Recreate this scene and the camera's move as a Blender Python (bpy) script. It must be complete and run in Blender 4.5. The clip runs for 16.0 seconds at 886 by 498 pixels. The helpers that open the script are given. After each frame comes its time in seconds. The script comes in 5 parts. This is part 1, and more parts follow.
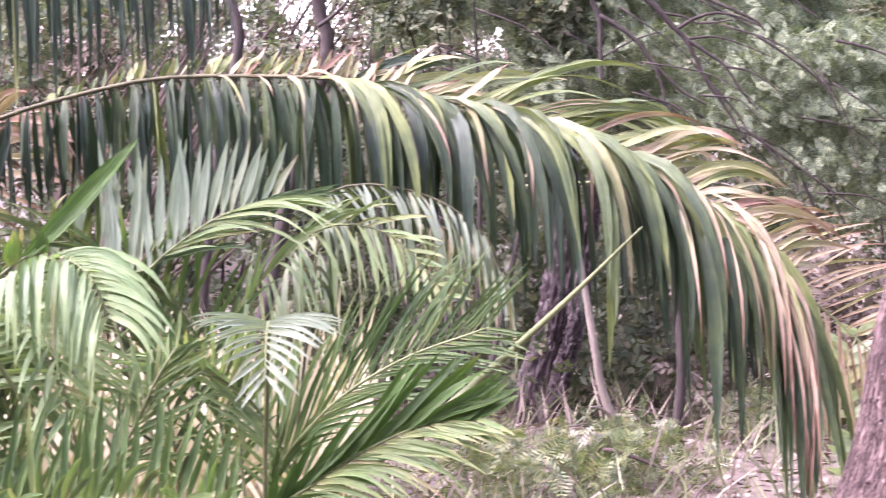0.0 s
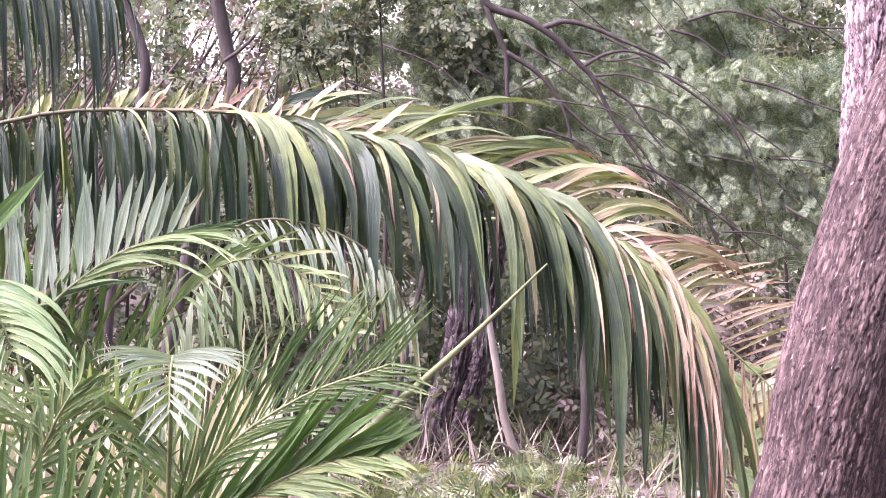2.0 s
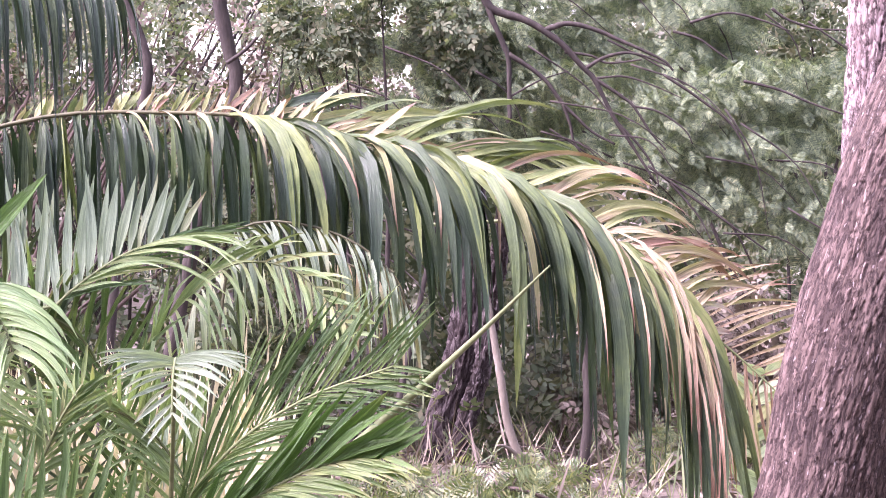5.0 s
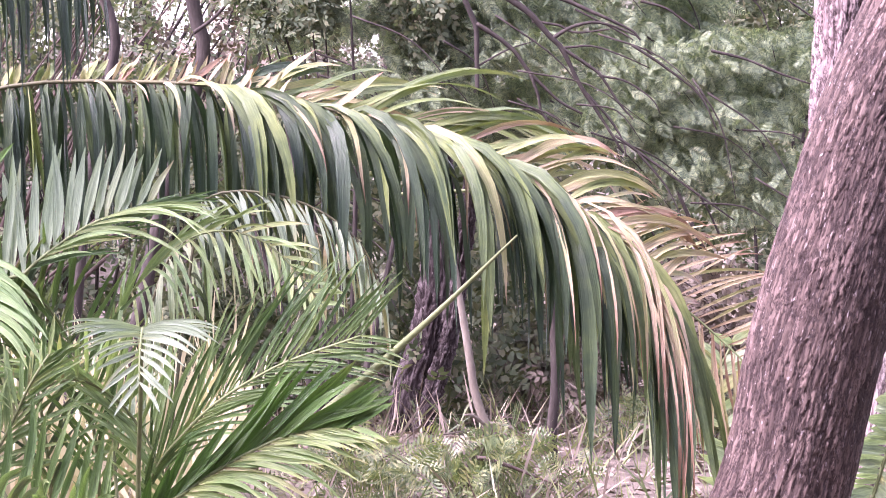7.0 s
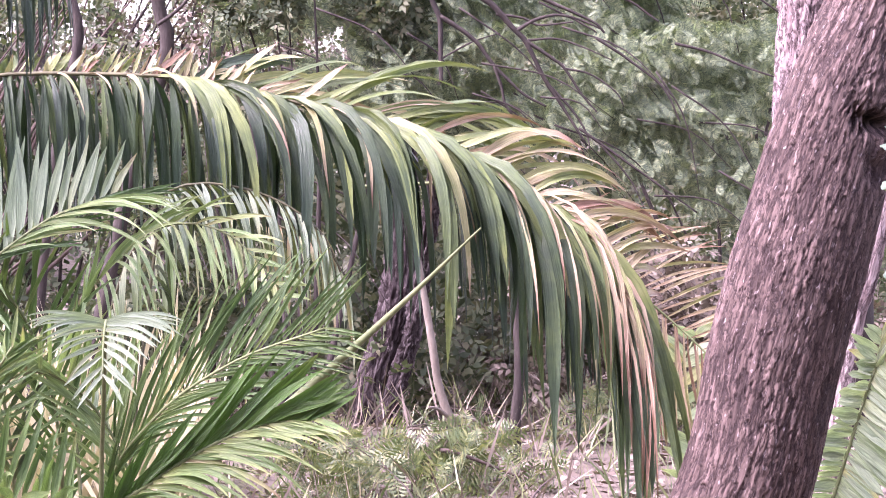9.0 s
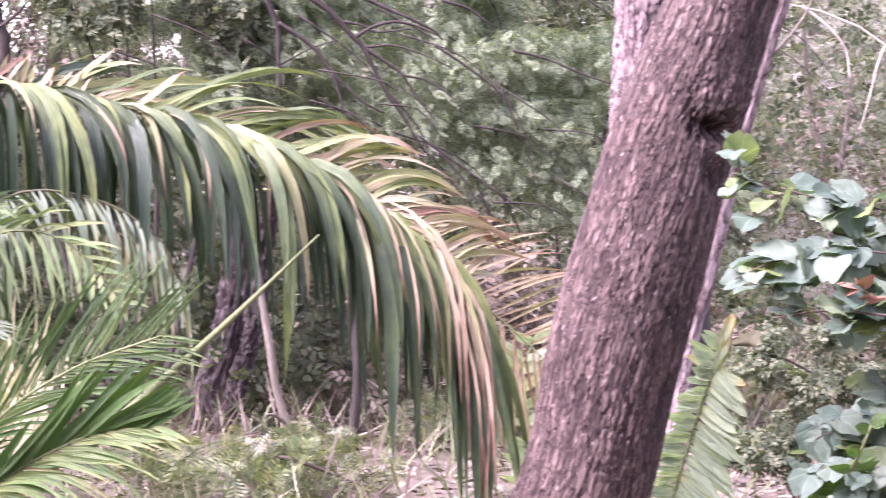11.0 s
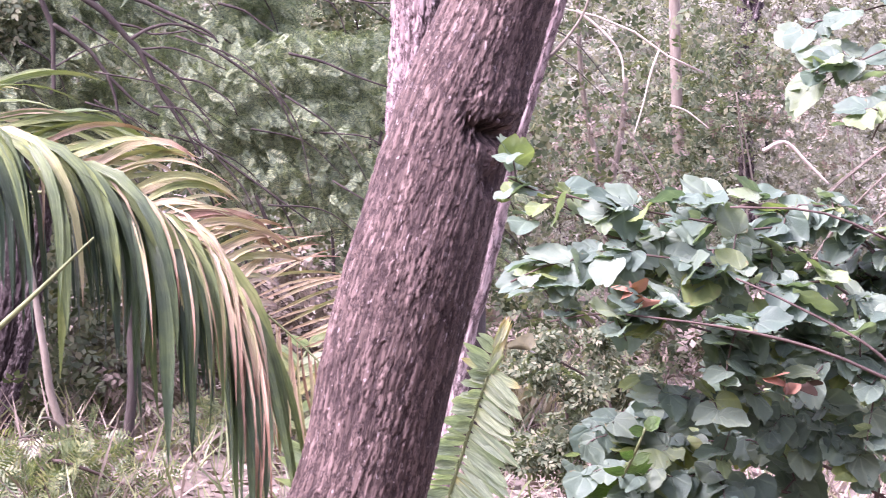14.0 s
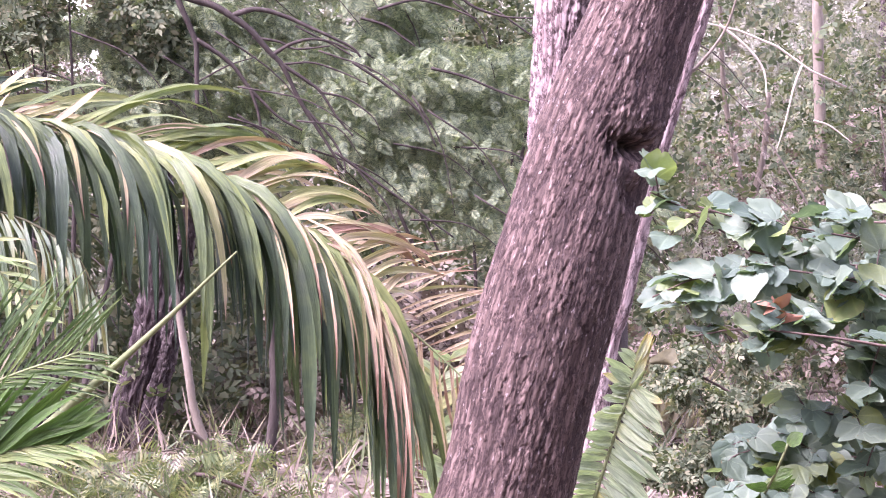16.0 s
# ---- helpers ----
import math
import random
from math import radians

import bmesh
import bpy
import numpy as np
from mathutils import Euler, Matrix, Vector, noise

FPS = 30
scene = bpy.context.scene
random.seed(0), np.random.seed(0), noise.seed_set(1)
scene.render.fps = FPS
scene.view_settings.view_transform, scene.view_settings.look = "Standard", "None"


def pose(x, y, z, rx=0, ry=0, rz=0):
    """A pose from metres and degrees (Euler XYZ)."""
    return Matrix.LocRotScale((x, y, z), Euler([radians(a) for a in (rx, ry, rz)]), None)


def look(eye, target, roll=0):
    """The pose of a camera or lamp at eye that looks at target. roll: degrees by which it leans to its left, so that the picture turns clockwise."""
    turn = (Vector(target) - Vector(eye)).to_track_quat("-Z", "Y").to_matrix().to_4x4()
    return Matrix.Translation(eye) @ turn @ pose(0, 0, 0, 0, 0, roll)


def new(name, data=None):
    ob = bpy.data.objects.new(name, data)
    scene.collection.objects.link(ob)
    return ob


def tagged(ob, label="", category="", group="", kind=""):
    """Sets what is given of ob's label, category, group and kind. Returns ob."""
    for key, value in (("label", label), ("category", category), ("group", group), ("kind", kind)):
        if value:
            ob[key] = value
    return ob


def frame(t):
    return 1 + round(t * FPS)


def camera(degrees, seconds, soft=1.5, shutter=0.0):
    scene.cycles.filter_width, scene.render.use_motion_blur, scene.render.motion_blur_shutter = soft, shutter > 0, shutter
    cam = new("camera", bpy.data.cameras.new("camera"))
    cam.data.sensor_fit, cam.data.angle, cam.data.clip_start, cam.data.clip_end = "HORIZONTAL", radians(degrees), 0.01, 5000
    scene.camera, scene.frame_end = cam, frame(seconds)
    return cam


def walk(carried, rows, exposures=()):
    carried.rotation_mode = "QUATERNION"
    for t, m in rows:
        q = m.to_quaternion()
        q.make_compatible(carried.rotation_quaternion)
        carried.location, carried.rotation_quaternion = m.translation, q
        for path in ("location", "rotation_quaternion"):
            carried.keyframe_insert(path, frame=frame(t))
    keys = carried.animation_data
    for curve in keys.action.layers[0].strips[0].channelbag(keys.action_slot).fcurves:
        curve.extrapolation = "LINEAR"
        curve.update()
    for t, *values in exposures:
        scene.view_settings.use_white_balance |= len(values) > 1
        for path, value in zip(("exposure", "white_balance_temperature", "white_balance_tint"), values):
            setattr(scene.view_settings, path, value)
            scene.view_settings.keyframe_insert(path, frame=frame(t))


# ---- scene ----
EYE = 1.6
cam = camera(14.0, 16.0, soft=0.85, shutter=0.5)
# seconds, turn to the left, tilt, roll; the camera turns where it stands
ROWS = [
    (0.0, 1.986, -2.613, -0.445),
    (0.5, 0.905, -2.459, -0.279),
    (1.0, 0.510, -2.315, -0.226),
    (1.5, 0.426, -2.184, -0.019),
    (2.0, 0.479, -2.051, 0.046),
    (2.5, 0.548, -1.964, 0.044),
    (3.0, 0.618, -1.920, 0.047),
    (5.5, 0.455, -2.103, -0.079),
    (6.0, 0.300, -2.225, -0.045),
    (6.5, 0.151, -2.363, -0.003),
    (7.0, 0.000, -2.500, -0.000),
    (7.5, -0.159, -2.595, -0.035),
    (8.0, -0.357, -2.637, 0.018),
    (10.5, -1.896, -2.540, 0.063),
    (11.0, -3.147, -2.508, 0.103),
    (11.5, -4.618, -2.525, 0.093),
    (12.0, -6.056, -2.564, 0.099),
    (12.5, -7.061, -2.581, 0.163),
    (13.0, -7.386, -2.569, 0.215),
    (13.5, -7.191, -2.525, 0.256),
    (14.0, -6.710, -2.445, 0.340),
    (14.5, -6.080, -2.374, 0.413),
    (15.0, -5.414, -2.304, 0.350),
    (15.5, -4.853, -2.259, 0.382),
    (16.0, -4.452, -2.225, 0.339),
]
walk(cam, [(t, pose(0, 0, EYE, 90 + tilt, 0, turn) @ pose(0, 0, 0, 0, 0, roll)) for t, turn, tilt, roll in ROWS],
     exposures=[(0.0, 2.83, 6110, 46), (16.0, 2.83, 6110, 46)])

# ---- light: an overcast sky ----
world = bpy.data.worlds.new("overcast")
scene.world = world
world.use_nodes = True
wn, wl = world.node_tree.nodes, world.node_tree.links
sky = wn.new("ShaderNodeTexSky")
sky.sky_type, sky.sun_disc = "NISHITA", False
sky.sun_elevation, sky.sun_rotation = radians(51), radians(248)
sky.dust_density, sky.air_density = 1.0, 1.0
pale = wn.new("ShaderNodeHueSaturation")
pale.inputs["Saturation"].default_value = 0.35
wl.new(sky.outputs[0], pale.inputs["Color"])
wl.new(pale.outputs[0], wn["Background"].inputs["Color"])
wn["Background"].inputs["Strength"].default_value = 0.15
sun = new("sun", bpy.data.lights.new("sun", "SUN"))
sun.data.energy, sun.data.angle, sun.data.color = 2.5, radians(32), (1.0, 0.96, 0.92)
sun.matrix_world = look((0, 0, 20), (10.4, 4.2, 6.0))


# ---- materials ----
class Mat:
    def __init__(self, name, rough=0.6, spec=0.5):
        self.m = bpy.data.materials.new(name)
        self.m.use_nodes = True
        self.n, self.l = self.m.node_tree.nodes, self.m.node_tree.links
        self.b = self.n["Principled BSDF"]
        self.b.inputs["Roughness"].default_value = rough
        self.b.inputs["Specular IOR Level"].default_value = spec

    def node(self, kind, **props):
        nd = self.n.new("ShaderNode" + kind)
        for k, v in props.items():
            nd.inputs[k.replace("_", " ")].default_value = v
        return nd

    def noise(self, vec, scale, detail=4.0, rough=0.6):
        nd = self.node("TexNoise", Scale=scale, Detail=detail, Roughness=rough)
        if vec:
            self.l.new(vec, nd.inputs["Vector"])
        return nd.outputs["Fac"]

    def coords(self, scale=(1, 1, 1), what="Object"):
        tc = self.node("TexCoord")
        mp = self.node("Mapping", Scale=scale)
        self.l.new(tc.outputs[what], mp.inputs["Vector"])
        return mp.outputs[0]

    def ramp(self, fac, stops):
        r = self.n.new("ShaderNodeValToRGB")
        e = r.color_ramp.elements
        while len(e) < len(stops):
            e.new(0.5)
        for el, (p, c) in zip(e, stops):
            el.position, el.color = p, (*c, 1)
        self.l.new(fac, r.inputs[0])
        return r.outputs[0]

    def math(self, op, a, b=None, clamp=False):
        nd = self.n.new("ShaderNodeMath")
        nd.operation, nd.use_clamp = op, clamp
        for i, v in enumerate((a, b)):
            if v is None:
                continue
            if isinstance(v, (int, float)):
                nd.inputs[i].default_value = v
            else:
                self.l.new(v, nd.inputs[i])
        return nd.outputs[0]

    def mix(self, fac, a, b, blend="MIX"):
        nd = self.n.new("ShaderNodeMix")
        nd.data_type, nd.blend_type = "RGBA", blend
        for sock, v in ((nd.inputs[0], fac), (nd.inputs[6], a), (nd.inputs[7], b)):
            if isinstance(v, (int, float)):
                sock.default_value = v
            elif isinstance(v, tuple):
                sock.default_value = (*v, 1)
            else:
                self.l.new(v, sock)
        return nd.outputs[2]

    def color(self, c):
        self.l.new(c, self.b.inputs["Base Color"])
        self.c = c
        return self

    def bump(self, h, strength=0.4, dist=0.01):
        nd = self.node("Bump", Strength=strength, Distance=dist)
        self.l.new(h, nd.inputs["Height"])
        self.l.new(nd.outputs[0], self.b.inputs["Normal"])
        return self

    def leafy(self, amount, warm=(1.0, 1.15, 0.55)):
        """Light that shines through a blade."""
        tr = self.node("BsdfTranslucent")
        self.l.new(self.mix(1.0, self.c, warm, "MULTIPLY"), tr.inputs["Color"])
        mx = self.node("MixShader", Fac=amount)
        self.l.new(self.b.outputs[0], mx.inputs[1])
        self.l.new(tr.outputs[0], mx.inputs[2])
        self.l.new(mx.outputs[0], self.n["Material Output"].inputs["Surface"])
        return self


def attr(m, name, out="Fac"):
    nd = m.n.new("ShaderNodeAttribute")
    nd.attribute_name = name
    return nd.outputs[out]


def palm_material(name, stops, rough=0.38, through_light=0.28, root_light_reach=3.5, root_light=0.18):
    """Blade colour by its dryness, which grows towards the tip in an uneven way, with fine veins along it. Sky light on
    the root is put into the colour.
    """
    m = Mat(name, rough, 0.5)
    along, dry, rnd, across = attr(m, "along"), attr(m, "dry"), attr(m, "rnd"), attr(m, "across")
    blot = m.noise(m.coords((1, 1, 1)), 14.0, 3.0)
    tip = m.math("POWER", along, 3.0)
    k = m.math("MULTIPLY", tip, dry)
    k = m.math("ADD", k, m.math("MULTIPLY", dry, 0.32))
    # light from above on the arched root, painted in as yellow-green
    root = m.math("POWER", m.math("SUBTRACT", 1.0, along), root_light_reach)
    k = m.math("ADD", k, m.math("MULTIPLY", root, m.math("ADD", m.math("MULTIPLY", dry, 0.45), root_light)))
    k = m.math("ADD", k, m.math("MULTIPLY", m.math("SUBTRACT", blot, 0.5), 0.38))
    k = m.math("ADD", k, m.math("MULTIPLY", m.math("SUBTRACT", rnd, 0.5), 0.22))
    col = m.ramp(m.math("ADD", k, 0.1, True), stops)
    comb = m.node("CombineXYZ")
    m.l.new(m.math("MULTIPLY", across, 2.6), comb.inputs[0])
    m.l.new(m.math("MULTIPLY", along, 0.9), comb.inputs[1])
    m.l.new(m.math("MULTIPLY", rnd, 50.0), comb.inputs[2])
    vein = m.noise(comb.outputs[0], 2.6, 4.0, 0.7)
    vein = m.math("ADD", m.math("MULTIPLY", m.math("SUBTRACT", vein, 0.5), 2.8), 0.5, True)
    col = m.mix(m.math("MULTIPLY", vein, 0.85), col, m.mix(1.0, col, (0.34, 0.4, 0.36), "MULTIPLY"))
    m.color(col).bump(vein, 0.6, 0.004).leafy(through_light)
    return m.m


palm_green = palm_material("palm_blade", [(0.0, (0.036, 0.063, 0.04)), (0.16, (0.08, 0.118, 0.063)), (0.3, (0.16, 0.21, 0.085)), (0.42, (0.27, 0.315, 0.115)), (0.55, (0.44, 0.42, 0.21)),
                                          (0.7, (0.56, 0.44, 0.3)), (0.88, (0.5, 0.33, 0.25)), (1.0, (0.3, 0.17, 0.12))], 0.4, 0.2, 1.7, 0.16)
palm_pale = palm_material("palm_blade_pale", [(0.0, (0.24, 0.36, 0.18)), (0.3, (0.34, 0.45, 0.21)), (0.5, (0.42, 0.48, 0.22)),
                                              (0.75, (0.38, 0.32, 0.18)), (1.0, (0.3, 0.17, 0.1))], 0.33)
palm_torn = palm_material("torn_leaf", [(0.0, (0.3, 0.37, 0.27)), (0.4, (0.42, 0.47, 0.33)), (0.7, (0.5, 0.44, 0.22)), (1.0, (0.4, 0.28, 0.16))], 0.4, 0.4)
palm_mid = palm_material("palm_blade_mid", [(0.0, (0.08, 0.15, 0.055)), (0.3, (0.17, 0.26, 0.095)), (0.5, (0.32, 0.38, 0.15)),
                                            (0.75, (0.38, 0.32, 0.18)), (1.0, (0.3, 0.18, 0.12))], 0.4)
palm_glaucous = palm_material("palm_blade_glaucous", [(0.0, (0.34, 0.42, 0.32)), (0.3, (0.41, 0.48, 0.35)), (0.6, (0.46, 0.48, 0.32)), (1.0, (0.4, 0.3, 0.2))], 0.42, 0.35)
palm_bright = palm_material("palm_blade_young", [(0.0, (0.055, 0.125, 0.03)), (0.4, (0.11, 0.205, 0.05)), (1.0, (0.3, 0.32, 0.12))], 0.36, 0.35)


def plain(name, stops, scale, stretch=(1, 1, 1), rough=0.7, bump=0.5, dist=0.006, rnd=0.0):
    m = Mat(name, rough, 0.35)
    v = m.coords(stretch)
    n1, n2 = m.noise(v, scale, 6.0, 0.7), m.noise(v, scale * 0.17, 3.0)
    k = m.math("ADD", m.math("MULTIPLY", n1, 0.6), m.math("MULTIPLY", n2, 0.4))
    m.color(m.ramp(k, stops)).bump(n1, bump, dist)
    return m.m


stalk = plain("palm_stalk", [(0.3, (0.07, 0.09, 0.035)), (0.5, (0.12, 0.145, 0.06)), (0.7, (0.19, 0.2, 0.1))], 40, (1, 1, 1), 0.6, 0.2)
stalk_old = plain("palm_stalk_old", [(0.3, (0.05, 0.05, 0.03)), (0.55, (0.095, 0.09, 0.045)), (0.75, (0.15, 0.14, 0.075))], 40, (1, 1, 1), 0.6, 0.3)
vine_bark = plain("vine_bark", [(0.3, (0.26, 0.21, 0.18)), (0.5, (0.42, 0.36, 0.31)), (0.7, (0.56, 0.5, 0.45))], 50, (1, 1, 1), 0.8, 0.3)
dark_bark = plain("dark_bark", [(0.3, (0.016, 0.012, 0.011)), (0.5, (0.034, 0.026, 0.023)), (0.7, (0.08, 0.063, 0.056))], 30, (1, 1, 0.25), 0.85, 0.8, 0.01)
twig_bark = plain("twig_bark", [(0.3, (0.05, 0.035, 0.03)), (0.55, (0.1, 0.07, 0.06)), (0.75, (0.17, 0.13, 0.11))], 60, (1, 1, 1), 0.8, 0.5)
pale_bark = plain("pale_bark", [(0.3, (0.085, 0.068, 0.054)), (0.5, (0.15, 0.124, 0.1)), (0.7, (0.25, 0.215, 0.18))], 35, (1, 1, 0.3), 0.8, 0.5)


def trunk_material(name, stops):
    """Stringy bark: fibres along the stem, deeper fissures, pale flecks of lichen."""
    m = Mat(name, 0.85, 0.25)

    def along_stem(kx, kz):
        c = m.node("CombineXYZ")
        for j, (key, k) in enumerate((("ax", kx), ("ay", kx), ("az", kz))):
            m.l.new(m.math("MULTIPLY", attr(m, key), k), c.inputs[j])
        return c.outputs[0]

    fibre = m.noise(along_stem(210, 10), 1.0, 5.0, 0.75)
    patch = m.noise(along_stem(11, 5), 1.0, 4.0)
    k = m.math("ADD", m.math("MULTIPLY", m.math("ADD", m.math("MULTIPLY", m.math("SUBTRACT", fibre, 0.5), 1.25), 0.5), 0.5), m.math("MULTIPLY", patch, 0.35))
    k = m.math("ADD", k, m.math("MULTIPLY", m.math("SUBTRACT", attr(m, "plate"), 0.3), 0.32))
    col = m.ramp(k, stops)
    # colour goes darker with depth, in fissures and in the hollow
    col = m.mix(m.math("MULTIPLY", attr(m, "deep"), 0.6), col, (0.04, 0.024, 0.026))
    spots = m.noise(along_stem(95, 42), 1.0, 2.0, 0.5)
    fleck = m.ramp(spots, [(0.66, (0, 0, 0)), (0.7, (1, 1, 1))])
    col = m.mix(m.math("MULTIPLY", fleck, 0.6), col, (0.4, 0.34, 0.34))
    # ragged flakes with dark edges
    shift = m.node("TexNoise", Scale=1.0, Detail=4.0, Roughness=0.65)
    m.l.new(along_stem(120, 40), shift.inputs["Vector"])
    where = m.n.new("ShaderNodeVectorMath")
    where.operation = "MULTIPLY_ADD"
    where.inputs[1].default_value = (1.6, 1.6, 1.1)
    m.l.new(shift.outputs["Color"], where.inputs[0])
    m.l.new(along_stem(56, 11), where.inputs[2])
    edge = m.node("TexVoronoi", Scale=1.0)
    edge.feature = "DISTANCE_TO_EDGE"
    cell = m.node("TexVoronoi", Scale=1.0)
    for nd in (edge, cell):
        m.l.new(where.outputs[0], nd.inputs["Vector"])
    gap = m.ramp(edge.outputs["Distance"], [(0.0, (1, 1, 1)), (0.05, (0.6, 0.6, 0.6)), (0.13, (0, 0, 0))])
    sep = m.node("SeparateXYZ")
    m.l.new(cell.outputs["Color"], sep.inputs[0])
    col = m.mix(m.math("MULTIPLY", sep.outputs[0], 0.55), col, m.mix(1.0, col, (0.5, 0.46, 0.48), "MULTIPLY"))
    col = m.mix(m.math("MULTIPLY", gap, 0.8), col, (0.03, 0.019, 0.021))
    height = m.math("ADD", m.math("ADD", m.math("MULTIPLY", fibre, 0.7), m.math("MULTIPLY", sep.outputs[1], 0.7)), m.math("MULTIPLY", spots, 0.3))
    m.color(col).bump(m.math("SUBTRACT", height, gap), 0.65, 0.008)
    return m.m


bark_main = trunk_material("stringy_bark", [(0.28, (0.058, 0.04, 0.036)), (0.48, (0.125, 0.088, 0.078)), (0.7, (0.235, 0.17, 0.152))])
# dark bark of the trees behind, its colour lightened for haze
bark_dark = trunk_material("dark_stringy_bark", [(0.3, (0.045, 0.034, 0.036)), (0.5, (0.1, 0.08, 0.082)), (0.7, (0.22, 0.185, 0.185))])
bark_pink = trunk_material("stringy_bark_pink", [(0.3, (0.24, 0.175, 0.17)), (0.5, (0.38, 0.29, 0.285)), (0.7, (0.5, 0.41, 0.405))])


def leaf_material(name, stops, rough=0.45, through_light=0.3, island=False, spec=0.5, veins=False):
    m = Mat(name, rough, spec)
    if island:
        r = m.node("NewGeometry").outputs["Random Per Island"]
    else:
        r = m.node("ObjectInfo").outputs["Random"]
    blot = m.noise(m.coords(), 16.0, 4.0)
    k = m.math("ADD", m.math("MULTIPLY", r, 0.75), m.math("MULTIPLY", blot, 0.25))
    col = m.ramp(k, stops)
    relief = m.noise(m.coords(), 60, 2.0)
    if veins:
        sep = m.node("SeparateXYZ")
        m.l.new(m.coords(), sep.inputs[0])
        fan = m.math("ARCTAN2", sep.outputs[0], m.math("ADD", sep.outputs[1], 0.006))
        ray = m.math("POWER", m.math("ABSOLUTE", m.math("COSINE", m.math("MULTIPLY", fan, 4.5))), 14.0)
        net = m.noise(m.coords(), 130, 3.0)
        col = m.mix(m.math("MULTIPLY", ray, 0.4), col, m.mix(1.0, col, (1.7, 1.6, 1.5), "MULTIPLY"))
        col = m.mix(m.math("MULTIPLY", net, 0.5), col, m.mix(1.0, col, (0.6, 0.62, 0.6), "MULTIPLY"))
        spot = m.ramp(m.noise(m.coords(), 48, 2.0), [(0.68, (0, 0, 0)), (0.73, (1, 1, 1))])
        col = m.mix(m.math("MULTIPLY", spot, 0.6), col, (0.2, 0.13, 0.06))
        relief = m.math("SUBTRACT", net, ray)
    m.color(col).bump(relief, 0.3 if veins else 0.15, 0.004).leafy(through_light)
    return m.m


broad_leaf = leaf_material("broad_leaf", [(0.1, (0.085, 0.13, 0.102)), (0.45, (0.135, 0.19, 0.148)), (0.72, (0.195, 0.25, 0.19)), (0.86, (0.19, 0.24, 0.09)), (0.95, (0.24, 0.21, 0.1))], 0.55, 0.35, False, 0.3, True)
dead_leaf = leaf_material("dead_leaf", [(0.2, (0.05, 0.032, 0.024)), (0.5, (0.12, 0.065, 0.045)), (0.8, (0.26, 0.12, 0.075))], 0.75, 0.1)
wattle_leaf = leaf_material("wattle_leaf", [(0.1, (0.08, 0.11, 0.075)), (0.5, (0.18, 0.23, 0.145)), (0.8, (0.3, 0.345, 0.21)), (0.95, (0.4, 0.41, 0.23))], 0.8, 0.3, True)
bush_leaf = leaf_material("bush_leaf", [(0.1, (0.05, 0.066, 0.042)), (0.45, (0.1, 0.125, 0.078)), (0.75, (0.16, 0.17, 0.11)), (0.95, (0.23, 0.21, 0.145))], 0.85, 0.3, True, 0.25)
# distant leaves: haze is put into the colour as pale grey
haze_leaf = leaf_material("haze_leaf", [(0.1, (0.14, 0.14, 0.116)), (0.45, (0.185, 0.188, 0.155)), (0.75, (0.225, 0.22, 0.187)), (0.95, (0.27, 0.25, 0.22))], 0.95, 0.3, True, 0.15)
dry_leaf = leaf_material("dry_litter", [(0.1, (0.085, 0.062, 0.05)), (0.45, (0.15, 0.115, 0.092)), (0.75, (0.23, 0.185, 0.15)), (0.95, (0.34, 0.29, 0.24))], 0.75, 0.1, True)
straw = leaf_material("straw", [(0.1, (0.3, 0.27, 0.17)), (0.5, (0.43, 0.38, 0.26)), (0.95, (0.56, 0.5, 0.37))], 0.7, 0.2, True)
fern_leaf = leaf_material("fern_leaf", [(0.1, (0.06, 0.09, 0.042)), (0.5, (0.12, 0.15, 0.07)), (0.8, (0.2, 0.215, 0.1)), (0.95, (0.32, 0.28, 0.16))], 0.5, 0.3, True)
soil = plain("soil_and_litter", [(0.25, (0.05, 0.038, 0.03)), (0.45, (0.095, 0.075, 0.06)), (0.6, (0.14, 0.112, 0.092)), (0.8, (0.22, 0.18, 0.15))], 9, (1, 1, 1), 0.9, 0.9, 0.03)


# ---- helpers for shapes ----
def empty(name, at, label, category, group=""):
    ob = new(name)
    ob.location = at
    return tagged(ob, label, category, group)


def base_of(ob):
    v = Vector(ob.location)
    while ob.parent:
        ob = ob.parent
        v += ob.location
    return v


def mesh_of(name, verts, faces, material, smooth=True, data=None):
    me = bpy.data.meshes.new(name)
    me.from_pydata([tuple(v) for v in verts], [], faces)
    for key, values in (data or {}).items():
        a = me.attributes.new(key, "FLOAT", "POINT")
        a.data.foreach_set("value", np.asarray(values, dtype=np.float32))
    if smooth:
        me.polygons.foreach_set("use_smooth", np.ones(len(me.polygons), dtype=bool))
    me.materials.append(material)
    return me


def quick_mesh(name, verts, quads, material, data=None):
    """A large mesh of four-cornered faces from arrays."""
    me = bpy.data.meshes.new(name)
    nv, nq = len(verts), len(quads)
    me.vertices.add(nv)
    me.vertices.foreach_set("co", np.asarray(verts, dtype=np.float32).ravel())
    me.loops.add(nq * 4)
    me.loops.foreach_set("vertex_index", np.asarray(quads, dtype=np.int32).ravel())
    me.polygons.add(nq)
    me.polygons.foreach_set("loop_start", np.arange(0, nq * 4, 4, dtype=np.int32))
    me.polygons.foreach_set("loop_total", np.full(nq, 4, dtype=np.int32))
    me.update(calc_edges=True)
    for key, values in (data or {}).items():
        a = me.attributes.new(key, "FLOAT", "POINT")
        a.data.foreach_set("value", np.asarray(values, dtype=np.float32))
    me.materials.append(material)
    return me


def put(name, me, parent, at=None, label=""):
    """Links a mesh as one part under a thing or part; at is the world place of its origin."""
    ob = new(name, me)
    ob.parent = parent
    ob.location = (Vector(at) if at is not None else Vector((0, 0, 0))) - base_of(parent)
    if label:
        ob["label"] = label
    return ob


